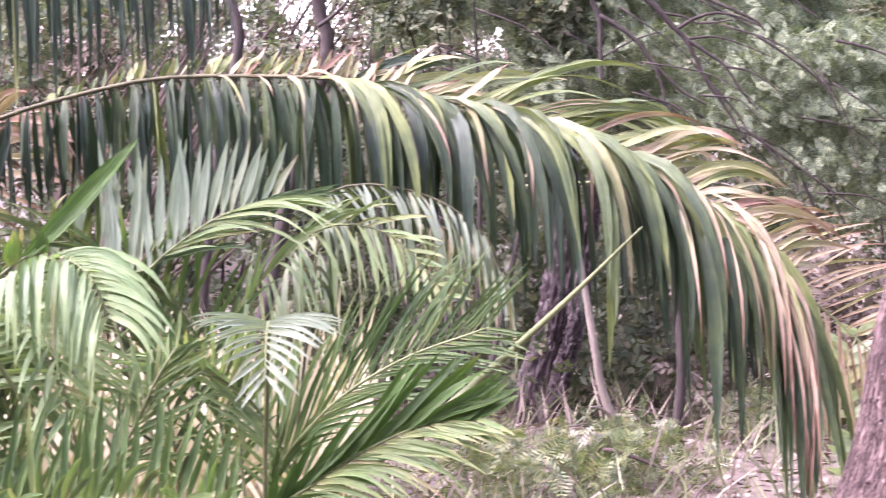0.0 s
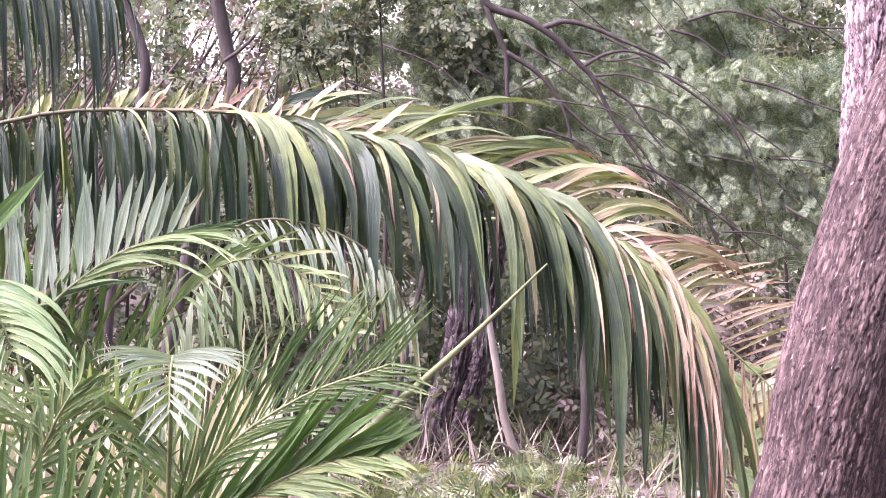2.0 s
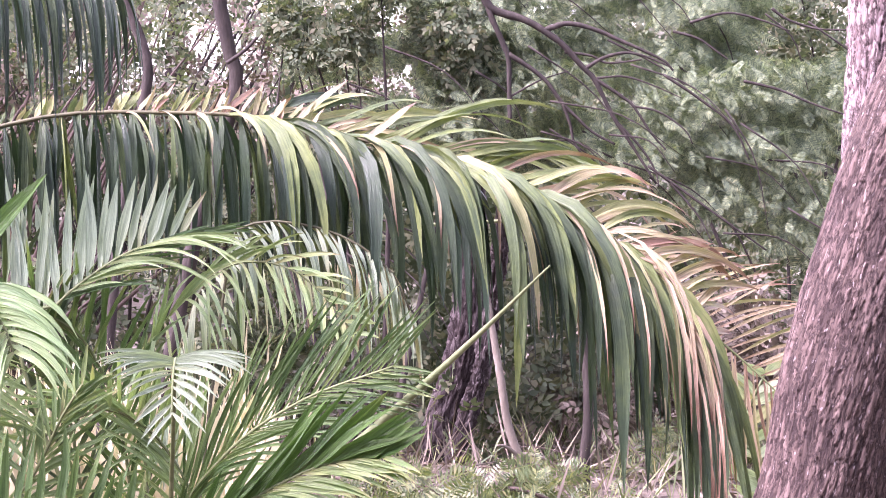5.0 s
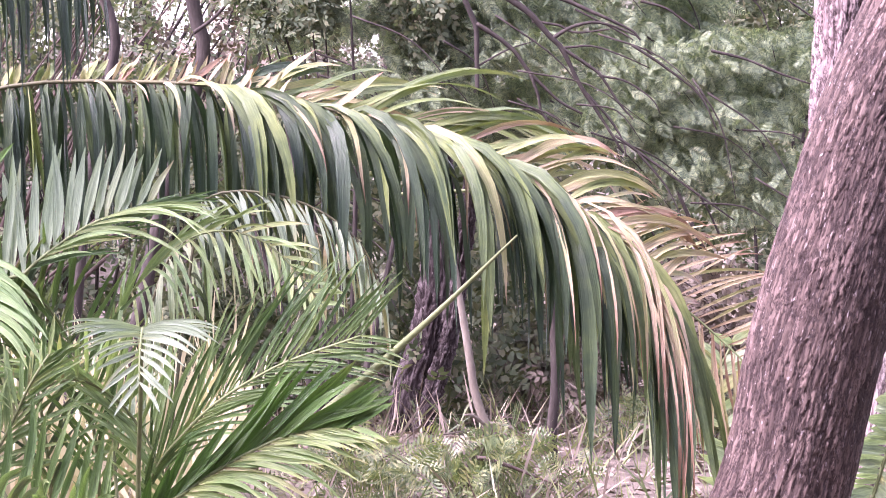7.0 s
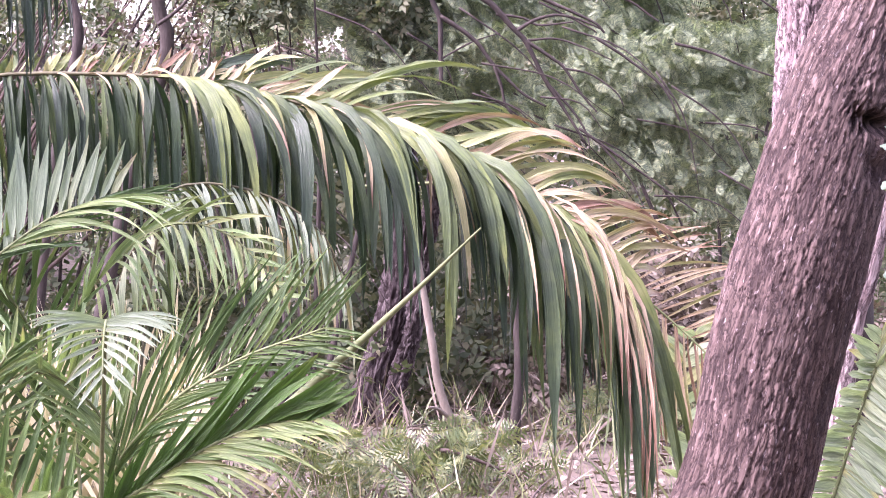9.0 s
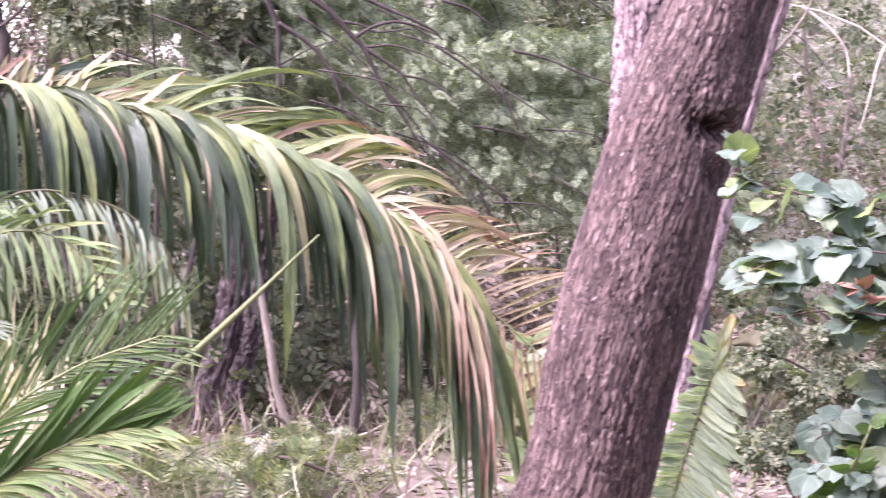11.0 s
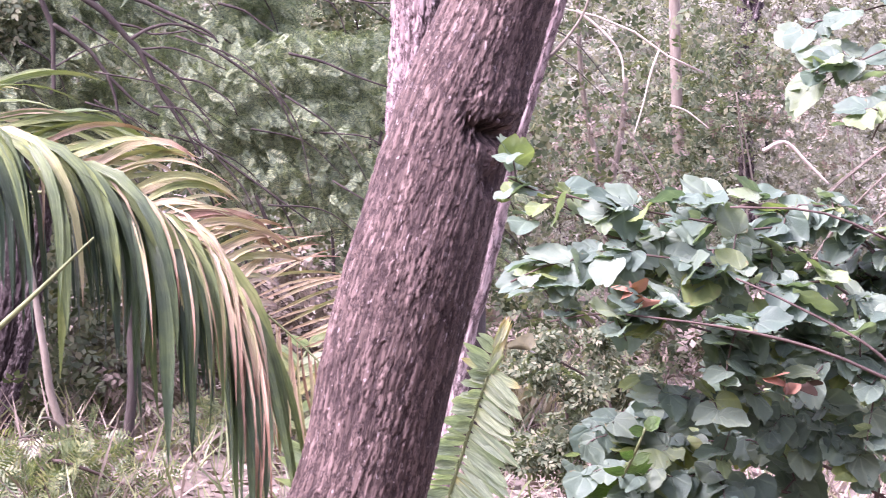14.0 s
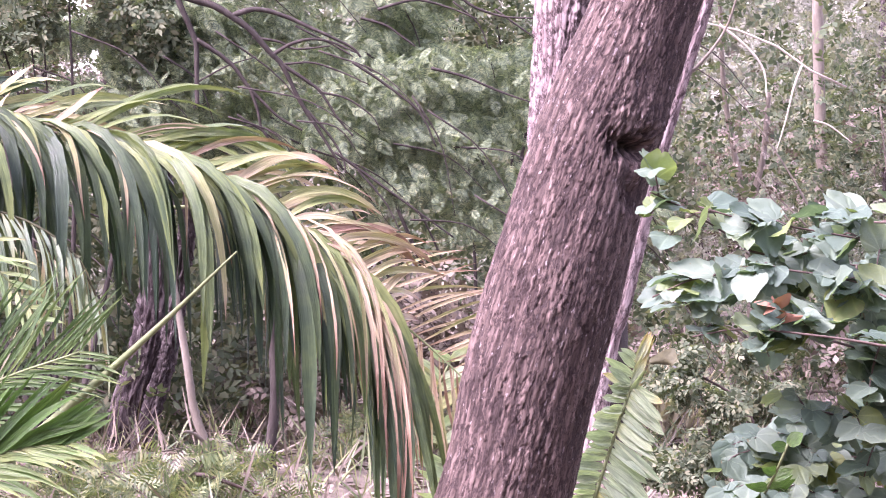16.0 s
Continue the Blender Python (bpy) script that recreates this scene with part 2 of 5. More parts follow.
def spline(ctrl, n):
    """n points evenly along a smooth curve through ctrl."""
    c = np.array(ctrl, float)
    c = np.vstack([2 * c[0] - c[1], c, 2 * c[-1] - c[-2]])
    out = []
    for i in range(1, len(c) - 2):
        p0, p1, p2, p3 = c[i - 1:i + 3]
        for t in np.linspace(0, 1, 16, endpoint=False):
            out.append(0.5 * (2 * p1 + (p2 - p0) * t + (2 * p0 - 5 * p1 + 4 * p2 - p3) * t * t + (3 * p1 - p0 - 3 * p2 + p3) * t ** 3))
    out.append(c[-2])
    out = np.array(out)
    s = np.r_[0, np.cumsum(np.linalg.norm(np.diff(out, axis=0), axis=1))]
    q = np.linspace(0, s[-1], n)
    return np.stack([np.interp(q, s, out[:, k]) for k in range(out.shape[1])], 1)


def unit(v):
    v = np.asarray(v, float)
    return v / (np.linalg.norm(v) + 1e-9)


def tube(ctrl, r0, r1, sides=8, n=24, wobble=0.0, power=1.0):
    """Verts and faces of a round stem with a closed tip."""
    p = spline(ctrl, n)
    tan = np.gradient(p, axis=0)
    verts, faces = [], []
    side = unit(np.cross(unit(tan[0]), (0.31, 0.87, 0.38)))
    for i in range(n):
        t = unit(tan[i])
        side = unit(side - t * np.dot(side, t))
        other = np.cross(t, side)
        r = r0 + (r1 - r0) * (i / (n - 1)) ** power
        for k in range(sides):
            a = 2 * math.pi * k / sides
            rr = r * (1 + (random.uniform(-wobble, wobble) if wobble else 0))
            verts.append(p[i] + rr * (math.cos(a) * side + math.sin(a) * other))
    for i in range(n - 1):
        for k in range(sides):
            k2 = (k + 1) % sides
            faces.append((i * sides + k, i * sides + k2, (i + 1) * sides + k2, (i + 1) * sides + k))
    faces.append(tuple(range(sides))[::-1])
    faces.append(tuple((n - 1) * sides + k for k in range(sides)))
    return verts, faces


def stem(name, ctrl, r0, r1, material, parent, sides=8, n=24, wobble=0.0, label="", power=1.0):
    v, f = tube(ctrl, r0, r1, sides, n, wobble, power)
    v = [q - np.array(ctrl[0]) for q in v]
    return put(name, mesh_of(name, v, f, material), parent, ctrl[0], label)


# ---- palm fronds ----
def blade(d0, length, width, droop, face, segs=8, fold=0.25, limp=2.6, twist=0.0, ragged=0.0, bend=0.0):
    """One leaflet from the origin: it sets off along d0, bends down under its weight, and is folded along its midrib."""
    d, p = unit(d0), np.zeros(3)
    verts, along, across = [], [], []
    face = unit(face)
    step = length / segs
    for i in range(segs + 1):
        s = i / segs
        w = width * (0.35 + 0.65 * min(1, s / 0.25)) * (1 - max(0, (s - 0.35) / 0.65) ** limp)
        w = max(w, width * 0.03) * (1 + random.uniform(-ragged, ragged))
        wd = np.cross(d, face)
        if np.linalg.norm(wd) < 0.15:
            wd = np.cross(d, (0.9, 0.3, 0.1))
        wd = unit(wd)
        nrm = np.cross(wd, d)
        a = twist * s
        wd, nrm = math.cos(a) * wd + math.sin(a) * nrm, math.cos(a) * nrm - math.sin(a) * wd
        for q, lift in ((-1, fold), (0, 0), (1, fold)):
            verts.append(p + wd * w * 0.5 * q + nrm * w * lift)
            along.append(s)
            across.append(q * 0.5 + 0.5)
        p = p + d * step
        d = unit(d + wd * bend * math.sin(s * 5 + twist * 3) + np.array((0, 0, -1)) * droop * step * (0.6 + 0.8 * s) / 0.1)
    faces = []
    for i in range(segs):
        for k in (0, 1):
            a = i * 3 + k
            faces.append((a, a + 1, a + 4, a + 3))
    return verts, faces, along, across


def between(v, x):
    """A number, or one that goes evenly from the first to the second along the rachis."""
    return v[0] + (v[1] - v[0]) * x if isinstance(v, tuple) else v


def frond(parent, ctrl, sides, count, material, stem_mat, r0=0.012, r1=0.003, start=0.12, label="", single=True, jitter=0.12, name="frond", face=(0, -1, 0)):
    """A feather-leaf: a rachis through ctrl with leaflets on its sides. sides: for each, a dict with out (vector),
    fwd, up, droop, length, width, dry (base, tip), wild (how unevenly they face), tufts (how many bunches a whole rachis would have) and mid, where along the rachis they are longest."""
    rach = stem(name, ctrl, r0, r1, stem_mat, parent, 7, 36, label=label)
    pts = spline(ctrl, 200)
    tan = np.gradient(pts, axis=0)
    joined = [[], [], {"along": [], "across": [], "dry": [], "rnd": []}]
    for sd in sides:
        n = sd.get("count", count)
        lo, hi = sd.get("range", (start, 1.0))
        for i in range(n):
            s = lo + (hi - lo) * (i + random.uniform(-0.3, 0.3)) / max(1, n - 1)
            if "tufts" in sd:
                s += 0.7 * (round(s * sd["tufts"]) / sd["tufts"] - s)
            s = min(max(s, 0), 1)
            k = int(s * 199)
            t = unit(tan[k])
            out = unit(np.array(sd["out"], float))
            up = unit(np.cross(out, t)) if sd.get("natural") else np.array((0, 0, 1.0))
            x = min(1, max(0, (s - lo) / (hi - lo + 1e-6)))
            d = t * between(sd["fwd"], x) + out * sd["o"] + up * between(sd["up"], x)
            d = unit(d) + np.array([random.gauss(0, jitter) for _ in range(3)])
            mid = sd.get("mid", 0.45)
            e = (x / mid if x < mid else (1 - x) / (1 - mid))
            ln = between(sd["length"], x) * (sd.get("least", 0.4) + (1 - sd.get("least", 0.4)) * math.sin(min(1, e) * math.pi / 2)) * random.uniform(*sd.get("vary", (0.82, 1.1)))
            if random.random() < sd.get("skip", 0.0):
                continue
            wd = between(sd["width"], x) * random.uniform(*sd.get("broad", (0.75, 1.15)))
            dr = sd["dry"][0] + (sd["dry"][1] - sd["dry"][0]) * x ** 1.5
            # dry below zero is no dryness: it darkens the blade colour
            dr = min(2, max(-0.45, dr + random.gauss(0, 0.09) + (random.random() < sd.get("odd", 0.05)) * random.uniform(0.3, 0.6)))
            v, f, al, ac = blade(d, ln, wd, between(sd["droop"], x) * random.uniform(0.8, 1.25), np.array(sd.get("face", face), float) + [random.gauss(0, sd.get("wild", 0.0)) for _ in range(3)], sd.get("segs", 8), sd.get("fold", 0.25), sd.get("limp", 2.6),
                                 twist=random.gauss(0, sd.get("twist", 0.6)), ragged=0.1, bend=random.gauss(0, sd.get("bend", 0.04)))
            rn = random.random()
            if single:
                me = mesh_of("leaflet", v, f, sd.get("mat", material), True, {"along": al, "across": ac, "dry": [dr] * len(v), "rnd": [rn] * len(v)})
                put("leaflet", me, rach, pts[k])
            else:
                o = len(joined[0])
                joined[0] += [q + pts[k] - np.array(ctrl[0]) for q in v]
                joined[1] += [tuple(o + j for j in g) for g in f]
                joined[2]["along"] += al
                joined[2]["across"] += ac
                joined[2]["dry"] += [dr] * len(v)
                joined[2]["rnd"] += [rn] * len(v)
    if joined[0]:
        ob = put("foliage", mesh_of("foliage", joined[0], joined[1], material, True, joined[2]), rach, ctrl[0])
        tagged(ob, kind="stuff")
    return rach


# the tall palm, whose long frond arches over the clump
tall = empty("palm_tree", (-2.6, 9.3, 0.0), "tall feather palm with long arching fronds, some drying to pink-brown", "palm")
stem("trunk", [(-2.6, 9.3, 0.0), (-2.58, 9.3, 0.9), (-2.52, 9.3, 1.6)], 0.11, 0.08, stalk_old, tall, 14, 20, 0.02)
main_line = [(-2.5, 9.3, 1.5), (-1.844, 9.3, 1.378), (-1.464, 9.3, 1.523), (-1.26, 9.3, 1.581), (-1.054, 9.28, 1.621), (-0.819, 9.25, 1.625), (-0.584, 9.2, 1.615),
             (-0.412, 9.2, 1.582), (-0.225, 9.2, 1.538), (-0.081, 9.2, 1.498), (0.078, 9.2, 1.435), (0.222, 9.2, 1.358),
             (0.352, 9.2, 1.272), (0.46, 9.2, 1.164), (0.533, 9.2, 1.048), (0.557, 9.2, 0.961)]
RAG = dict(vary=(0.7, 1.12), broad=(0.6, 1.25), bend=0.08)
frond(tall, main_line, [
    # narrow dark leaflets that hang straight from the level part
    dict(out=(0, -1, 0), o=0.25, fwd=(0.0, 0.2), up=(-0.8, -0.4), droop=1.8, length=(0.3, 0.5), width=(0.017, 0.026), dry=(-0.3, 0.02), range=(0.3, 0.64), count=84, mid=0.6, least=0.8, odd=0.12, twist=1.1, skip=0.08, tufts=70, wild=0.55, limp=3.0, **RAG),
    # a layer behind, its colour darkened to fill the gaps with shade
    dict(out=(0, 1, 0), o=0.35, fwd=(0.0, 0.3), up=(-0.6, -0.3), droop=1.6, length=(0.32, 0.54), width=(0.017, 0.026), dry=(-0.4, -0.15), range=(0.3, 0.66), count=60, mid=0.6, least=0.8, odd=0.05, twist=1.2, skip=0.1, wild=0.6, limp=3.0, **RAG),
    # broad arching leaflets of the bend, sky light painted yellow-green at the root
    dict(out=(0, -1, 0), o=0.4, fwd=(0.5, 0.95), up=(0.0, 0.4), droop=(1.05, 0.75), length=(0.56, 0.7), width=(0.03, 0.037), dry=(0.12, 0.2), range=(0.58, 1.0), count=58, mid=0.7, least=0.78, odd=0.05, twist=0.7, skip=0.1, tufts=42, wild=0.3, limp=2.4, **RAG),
    # ones below and behind them, darkened in colour to stand for shade
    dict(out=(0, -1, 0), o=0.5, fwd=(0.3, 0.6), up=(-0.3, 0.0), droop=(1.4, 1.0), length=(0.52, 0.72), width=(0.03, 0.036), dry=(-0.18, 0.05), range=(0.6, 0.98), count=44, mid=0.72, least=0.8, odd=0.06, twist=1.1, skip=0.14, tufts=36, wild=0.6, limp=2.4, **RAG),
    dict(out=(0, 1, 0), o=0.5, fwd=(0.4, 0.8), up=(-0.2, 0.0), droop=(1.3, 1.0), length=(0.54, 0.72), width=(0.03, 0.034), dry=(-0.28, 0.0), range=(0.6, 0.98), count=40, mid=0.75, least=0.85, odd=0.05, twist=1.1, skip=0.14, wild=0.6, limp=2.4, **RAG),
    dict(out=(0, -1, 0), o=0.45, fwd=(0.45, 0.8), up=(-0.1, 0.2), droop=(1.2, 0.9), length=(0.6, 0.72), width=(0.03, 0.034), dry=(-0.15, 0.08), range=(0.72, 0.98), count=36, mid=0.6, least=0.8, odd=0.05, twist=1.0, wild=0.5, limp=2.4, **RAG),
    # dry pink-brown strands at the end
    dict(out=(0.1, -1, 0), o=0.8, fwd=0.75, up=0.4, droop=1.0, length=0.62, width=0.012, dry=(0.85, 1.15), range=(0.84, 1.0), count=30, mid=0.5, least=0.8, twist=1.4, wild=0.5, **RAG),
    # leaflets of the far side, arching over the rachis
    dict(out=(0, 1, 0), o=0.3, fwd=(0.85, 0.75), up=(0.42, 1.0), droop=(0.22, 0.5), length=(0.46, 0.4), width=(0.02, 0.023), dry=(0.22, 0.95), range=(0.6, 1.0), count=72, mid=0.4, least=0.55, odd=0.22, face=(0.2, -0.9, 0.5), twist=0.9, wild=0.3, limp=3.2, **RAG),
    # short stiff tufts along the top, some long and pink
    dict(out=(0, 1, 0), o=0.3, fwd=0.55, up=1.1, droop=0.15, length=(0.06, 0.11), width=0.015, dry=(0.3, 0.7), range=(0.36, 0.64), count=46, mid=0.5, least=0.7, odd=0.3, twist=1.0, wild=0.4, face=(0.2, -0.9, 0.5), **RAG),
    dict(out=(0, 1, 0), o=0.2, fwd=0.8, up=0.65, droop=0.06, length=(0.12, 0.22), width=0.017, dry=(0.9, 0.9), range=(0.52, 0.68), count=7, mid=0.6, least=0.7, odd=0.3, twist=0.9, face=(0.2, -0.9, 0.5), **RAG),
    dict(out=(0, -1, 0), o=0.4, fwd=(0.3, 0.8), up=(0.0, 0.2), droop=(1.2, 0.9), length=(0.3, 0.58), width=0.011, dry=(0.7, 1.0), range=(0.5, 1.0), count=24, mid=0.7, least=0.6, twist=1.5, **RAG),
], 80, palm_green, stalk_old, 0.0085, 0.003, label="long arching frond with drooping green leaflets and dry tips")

# dry frond behind the long one
frond(tall, [(-0.161, 9.7, 1.323), (0.219, 9.7, 1.323), (0.447, 9.7, 1.17), (0.599, 9.7, 1.056), (0.721, 9.7, 0.957), (0.839, 9.65, 0.839), (0.881, 9.6, 0.737)], [
    dict(out=(0.3, 0, 0.6), o=0.7, fwd=0.8, up=0.35, droop=0.2, twist=0.3, vary=(0.9, 1.08), length=0.32, width=0.009, dry=(0.85, 1.0), range=(0.42, 1.0), count=34, mid=0.3),
    dict(out=(-0.3, 0, -0.8), o=0.6, fwd=0.4, up=-0.4, droop=0.3, twist=0.4, length=0.42, width=0.009, dry=(0.85, 1.05), range=(0.5, 1.0), count=36, mid=0.5),
], 40, palm_green, stalk, 0.006, 0.002, jitter=0.045, label="thin dry frond with curled pink-brown leaflets")
# frond high on the side, its leaflets hanging, darkened in colour for the shade there
frond(tall, [(-2.5, 9.2, 1.7), (-1.677, 8.9, 2.02), (-1.383, 8.8, 2.05), (-1.081, 8.8, 2.03), (-0.9, 8.8, 1.98)], [
    dict(out=(0, -1, 0), o=0.4, fwd=0.3, up=-0.4, droop=1.4, length=0.52, width=0.018, dry=(-0.4, -0.25), range=(0.3, 1.0), count=90, mid=0.5, least=0.75, twist=1.2, wild=0.6),
    dict(out=(0, 1, 0), o=0.5, fwd=0.4, up=-0.1, droop=1.4, length=0.48, width=0.018, dry=(-0.45, -0.2), range=(0.3, 1.0), count=72, mid=0.5, least=0.7, twist=1.2, wild=0.6),
], 40, palm_green, stalk_old, 0.01, 0.003)
# yellowing frond low on the side
frond(tall, [(-2.5, 9.5, 1.35), (-1.72, 9.5, 1.343), (-1.526, 9.5, 1.499), (-1.407, 9.5, 1.499), (-1.303, 9.5, 1.447), (-1.223, 9.45, 1.344)], [
    dict(out=(0, -1, 0), o=0.5, fwd=0.7, up=0, droop=0.35, length=0.3, width=0.02, dry=(0.8, 1.6), range=(0.3, 1.0), count=34, mid=0.5),
    dict(out=(0.2, 0, -1), o=0.6, fwd=0.8, up=0, droop=0.12, length=0.32, width=0.018, dry=(0.6, 1.3), range=(0.25, 0.95), count=34, mid=0.5),
], 30, palm_green, stalk, 0.009, 0.003)

# ---- the palm clump ----
clump = empty("palm_clump", (-0.75, 8.8, 0.0), "clump of young feather palms with pale green fronds", "palm")
root = (-0.75, 8.8, 0.0)
# upright fan of pale leaflets under the long frond, dark narrow ones on its under side
frond(clump, [root] + [(-1.112, 8.80, 1.022), (-1.029, 8.80, 1.149), (-0.932, 8.80, 1.230), (-0.849, 8.80, 1.282), (-0.766, 8.80, 1.307), (-0.690, 8.80, 1.316)], [
    dict(out=(-0.04, 0.12, 1), o=1.0, fwd=(-0.1, 0.45), up=0.0, droop=0.012, length=(0.37, 0.17), width=(0.03, 0.021), dry=(0.0, 0.1), range=(0.66, 0.985), count=21, mid=0.3, least=0.85, twist=0.25, vary=(0.9, 1.06), mat=palm_glaucous, limp=2.0),
    dict(out=(1, -0.15, 0.28), o=1.0, fwd=0.2, up=0.0, droop=0.12, length=(0.34, 0.24), width=0.01, dry=(-0.2, 0.0), range=(0.78, 1), count=22, mid=0.4, least=0.7, mat=palm_mid),
    dict(out=(0.8, -0.5, 0.1), o=1.0, fwd=0.3, up=0.1, droop=0.32, length=0.36, width=0.01, dry=(0.05, 0.3), range=(0.8, 1), count=14, mid=0.4),
], 30, palm_pale, stalk, 0.008, 0.003, jitter=0.045)
# pale leaflets standing further to the side
frond(clump, [root, (-1.266, 9.1, 0.897), (-1.25, 9.1, 1.068), (-1.193, 9.1, 1.183), (-1.072, 9.05, 1.249)], [
    dict(out=(-0.15, 0.1, 1), o=1.0, fwd=0.1, up=0.1, droop=0.02, mat=palm_glaucous, length=0.25, width=0.026, dry=(0.1, 0.3), range=(0.6, 1), count=14, mid=0.5, least=0.7),
    dict(out=(-0.3, -0.5, -0.2), o=0.8, fwd=0.5, up=0.0, droop=0.15, length=0.26, width=0.03, dry=(0.05, 0.2), range=(0.6, 1), count=12, mid=0.5),
], 12, palm_pale, stalk, 0.008, 0.003)
# arching frond with a soft curtain of leaflets
frond(clump, [root] + [(-1.405, 8.60, 0.998), (-1.304, 8.40, 1.131), (-1.223, 8.35, 1.197), (-1.150, 8.30, 1.199), (-1.091, 8.25, 1.152), (-1.053, 8.20, 1.076)], [
    dict(out=(-0.35, -0.7, 0), o=0.8, fwd=0.5, up=0.15, droop=1.3, length=0.36, width=0.017, dry=(-0.05, 0.12), range=(0.74, 1), count=30, mid=0.5, least=0.7, wild=0.2),
    dict(out=(0.9, -0.1, 0.15), o=0.9, fwd=0.55, up=0.15, droop=0.75, length=0.32, width=0.017, dry=(-0.05, 0.12), range=(0.74, 1), count=30, mid=0.5, least=0.6, wild=0.2),
], 30, palm_pale, stalk, 0.009, 0.003, label="arching frond, its pale leaflets hanging like a curtain", jitter=0.07)
# small frond that faces forward
stem("petiole", [root, (-0.743, 8.75, 0.607), (-0.726, 8.62, 0.825), (-0.707, 8.45, 1.02)], 0.008, 0.005, stalk, clump, 7, 20)
frond(clump, [(-0.707, 8.45, 1.02), (-0.697, 8.36, 1.051), (-0.691, 8.24, 1.035), (-0.688, 8.16, 0.995), (-0.685, 8.12, 0.945)], [
    dict(out=(q, -0.1, 0.05), o=1.0, fwd=(-0.1, 1.2), up=(0.35, 0.0), droop=(0.55, 0.4), length=(0.21, 0.13), width=0.0105, dry=(0.0, 0.1), range=(0.0, 1), count=16, mid=0.2, least=0.8, segs=8, twist=0.12, mat=palm_glaucous, vary=(0.92, 1.06)) for q in (-1, 1)
], 20, palm_pale, stalk, 0.004, 0.002, label="small frond that arches forward", jitter=0.03)
# two long fronds that sweep up and over, with straight dark leaflets
frond(clump, [root, (-0.75, 8.9, 0.547), (-0.617, 8.8, 0.781), (-0.42, 8.75, 0.924), (-0.199, 8.7, 1.01)], [
    dict(out=(-0.1, 0.2, 1), o=0.65, fwd=1.0, up=0.1, droop=0.07, length=0.44, width=0.0085, dry=(0.0, 0.22), range=(0.4, 1), count=44, mid=0.35, least=0.4),
    dict(out=(0, -0.6, -0.5), o=0.5, fwd=1.0, up=0.0, droop=0.12, length=0.42, width=0.0085, dry=(0.0, 0.22), range=(0.4, 1), count=44, mid=0.35, least=0.4),
], 34, palm_mid, stalk, 0.007, 0.003, jitter=0.045)
frond(clump, [root, (-0.739, 8.6, 0.501), (-0.596, 8.5, 0.662), (-0.38, 8.45, 0.787), (-0.219, 8.4, 0.818)], [
    dict(out=(0, 0, 1), o=0.35, fwd=1.0, up=0.1, droop=0.05, length=0.35, width=0.024, dry=(0.1, 0.25), range=(0.5, 1), count=24, mid=0.4, mat=palm_bright),
    dict(out=(0, -0.6, -0.5), o=0.5, fwd=0.9, up=0.0, droop=0.25, length=0.32, width=0.014, dry=(0.15, 0.5), range=(0.4, 1), count=44, mid=0.4),
], 30, palm_mid, stalk, 0.01, 0.003, jitter=0.08)
# low frond with upright leaflets at the foot of the clump
low = empty("palm_clump", (-1.35, 8.4, 0.0), "low feather palm with upright grey-green leaflets", "palm")
foot = (-1.35, 8.4, 0.0)
frond(low, [foot, (-1.523, 8.3, 0.513), (-1.297, 8.2, 0.624), (-1.027, 8.1, 0.668), (-0.737, 8.0, 0.654)], [
    dict(out=(0, 0.1, 1), o=1.0, fwd=0.25, up=0.1, droop=0.03, length=0.26, width=0.019, dry=(0.05, 0.15), range=(0.4, 1), count=36, mid=0.5, least=0.7),
    dict(out=(0, -0.7, 0.4), o=1.0, fwd=0.35, up=0.1, droop=0.2, length=0.27, width=0.018, dry=(0.05, 0.2), range=(0.4, 1), count=34, mid=0.5, least=0.7),
], 30, palm_mid, stalk, 0.009, 0.003)
frond(low, [foot, (-1.212, 8.5, 0.527), (-1.05, 8.5, 0.76), (-0.98, 8.5, 0.9), (-0.93, 8.5, 0.98)], [
    dict(out=(-0.7, 0.3, 0.3), o=0.6, fwd=1.0, up=0.0, droop=0.1, length=0.25, width=0.011, dry=(0.1, 0.35), range=(0.35, 1), count=34, mid=0.4),
    dict(out=(0.8, -0.3, 0), o=0.6, fwd=0.8, up=0.0, droop=0.12, length=0.27, width=0.011, dry=(0.1, 0.35), range=(0.35, 1), count=34, mid=0.4),
], 26, palm_mid, stalk, 0.008, 0.003)
frond(low, [foot, (-1.522, 8.6, 0.719), (-1.439, 8.6, 0.962), (-1.328, 8.5, 1.05), (-1.221, 8.4, 1.004), (-1.162, 8.35, 0.849)], [
    dict(out=(-0.5, -0.5, 0), o=0.7, fwd=0.5, up=0.0, droop=0.3, length=0.36, width=0.017, dry=(0.05, 0.2), range=(0.35, 1), count=32, mid=0.4),
    dict(out=(0.8, 0.2, 0), o=0.7, fwd=0.5, up=0.0, droop=0.25, length=0.36, width=0.017, dry=(0.05, 0.2), range=(0.35, 1), count=32, mid=0.4),
], 24, palm_pale, stalk, 0.008, 0.003)
frond(low, [foot, (-1.406, 8.1, 0.999), (-1.3, 8.0, 1.145), (-1.224, 8.0, 1.214), (-1.168, 8.0, 1.233)], [
    dict(out=(0.68, 0, 0.73), o=1.0, fwd=0.0, up=0.0, droop=0.015, length=0.36, width=0.05, dry=(0.3, 0.3), range=(0.97, 1), count=1, mid=0.5, least=0.95, twist=0.2),
    dict(out=(-0.4, -0.5, 0.8), o=0.8, fwd=0.4, up=0.2, droop=0.3, length=0.16, width=0.04, dry=(0.2, 0.4), range=(0.6, 1), count=9, mid=0.5),
], 8, palm_bright, stalk, 0.008, 0.003, label="young bright green frond", jitter=0.05)
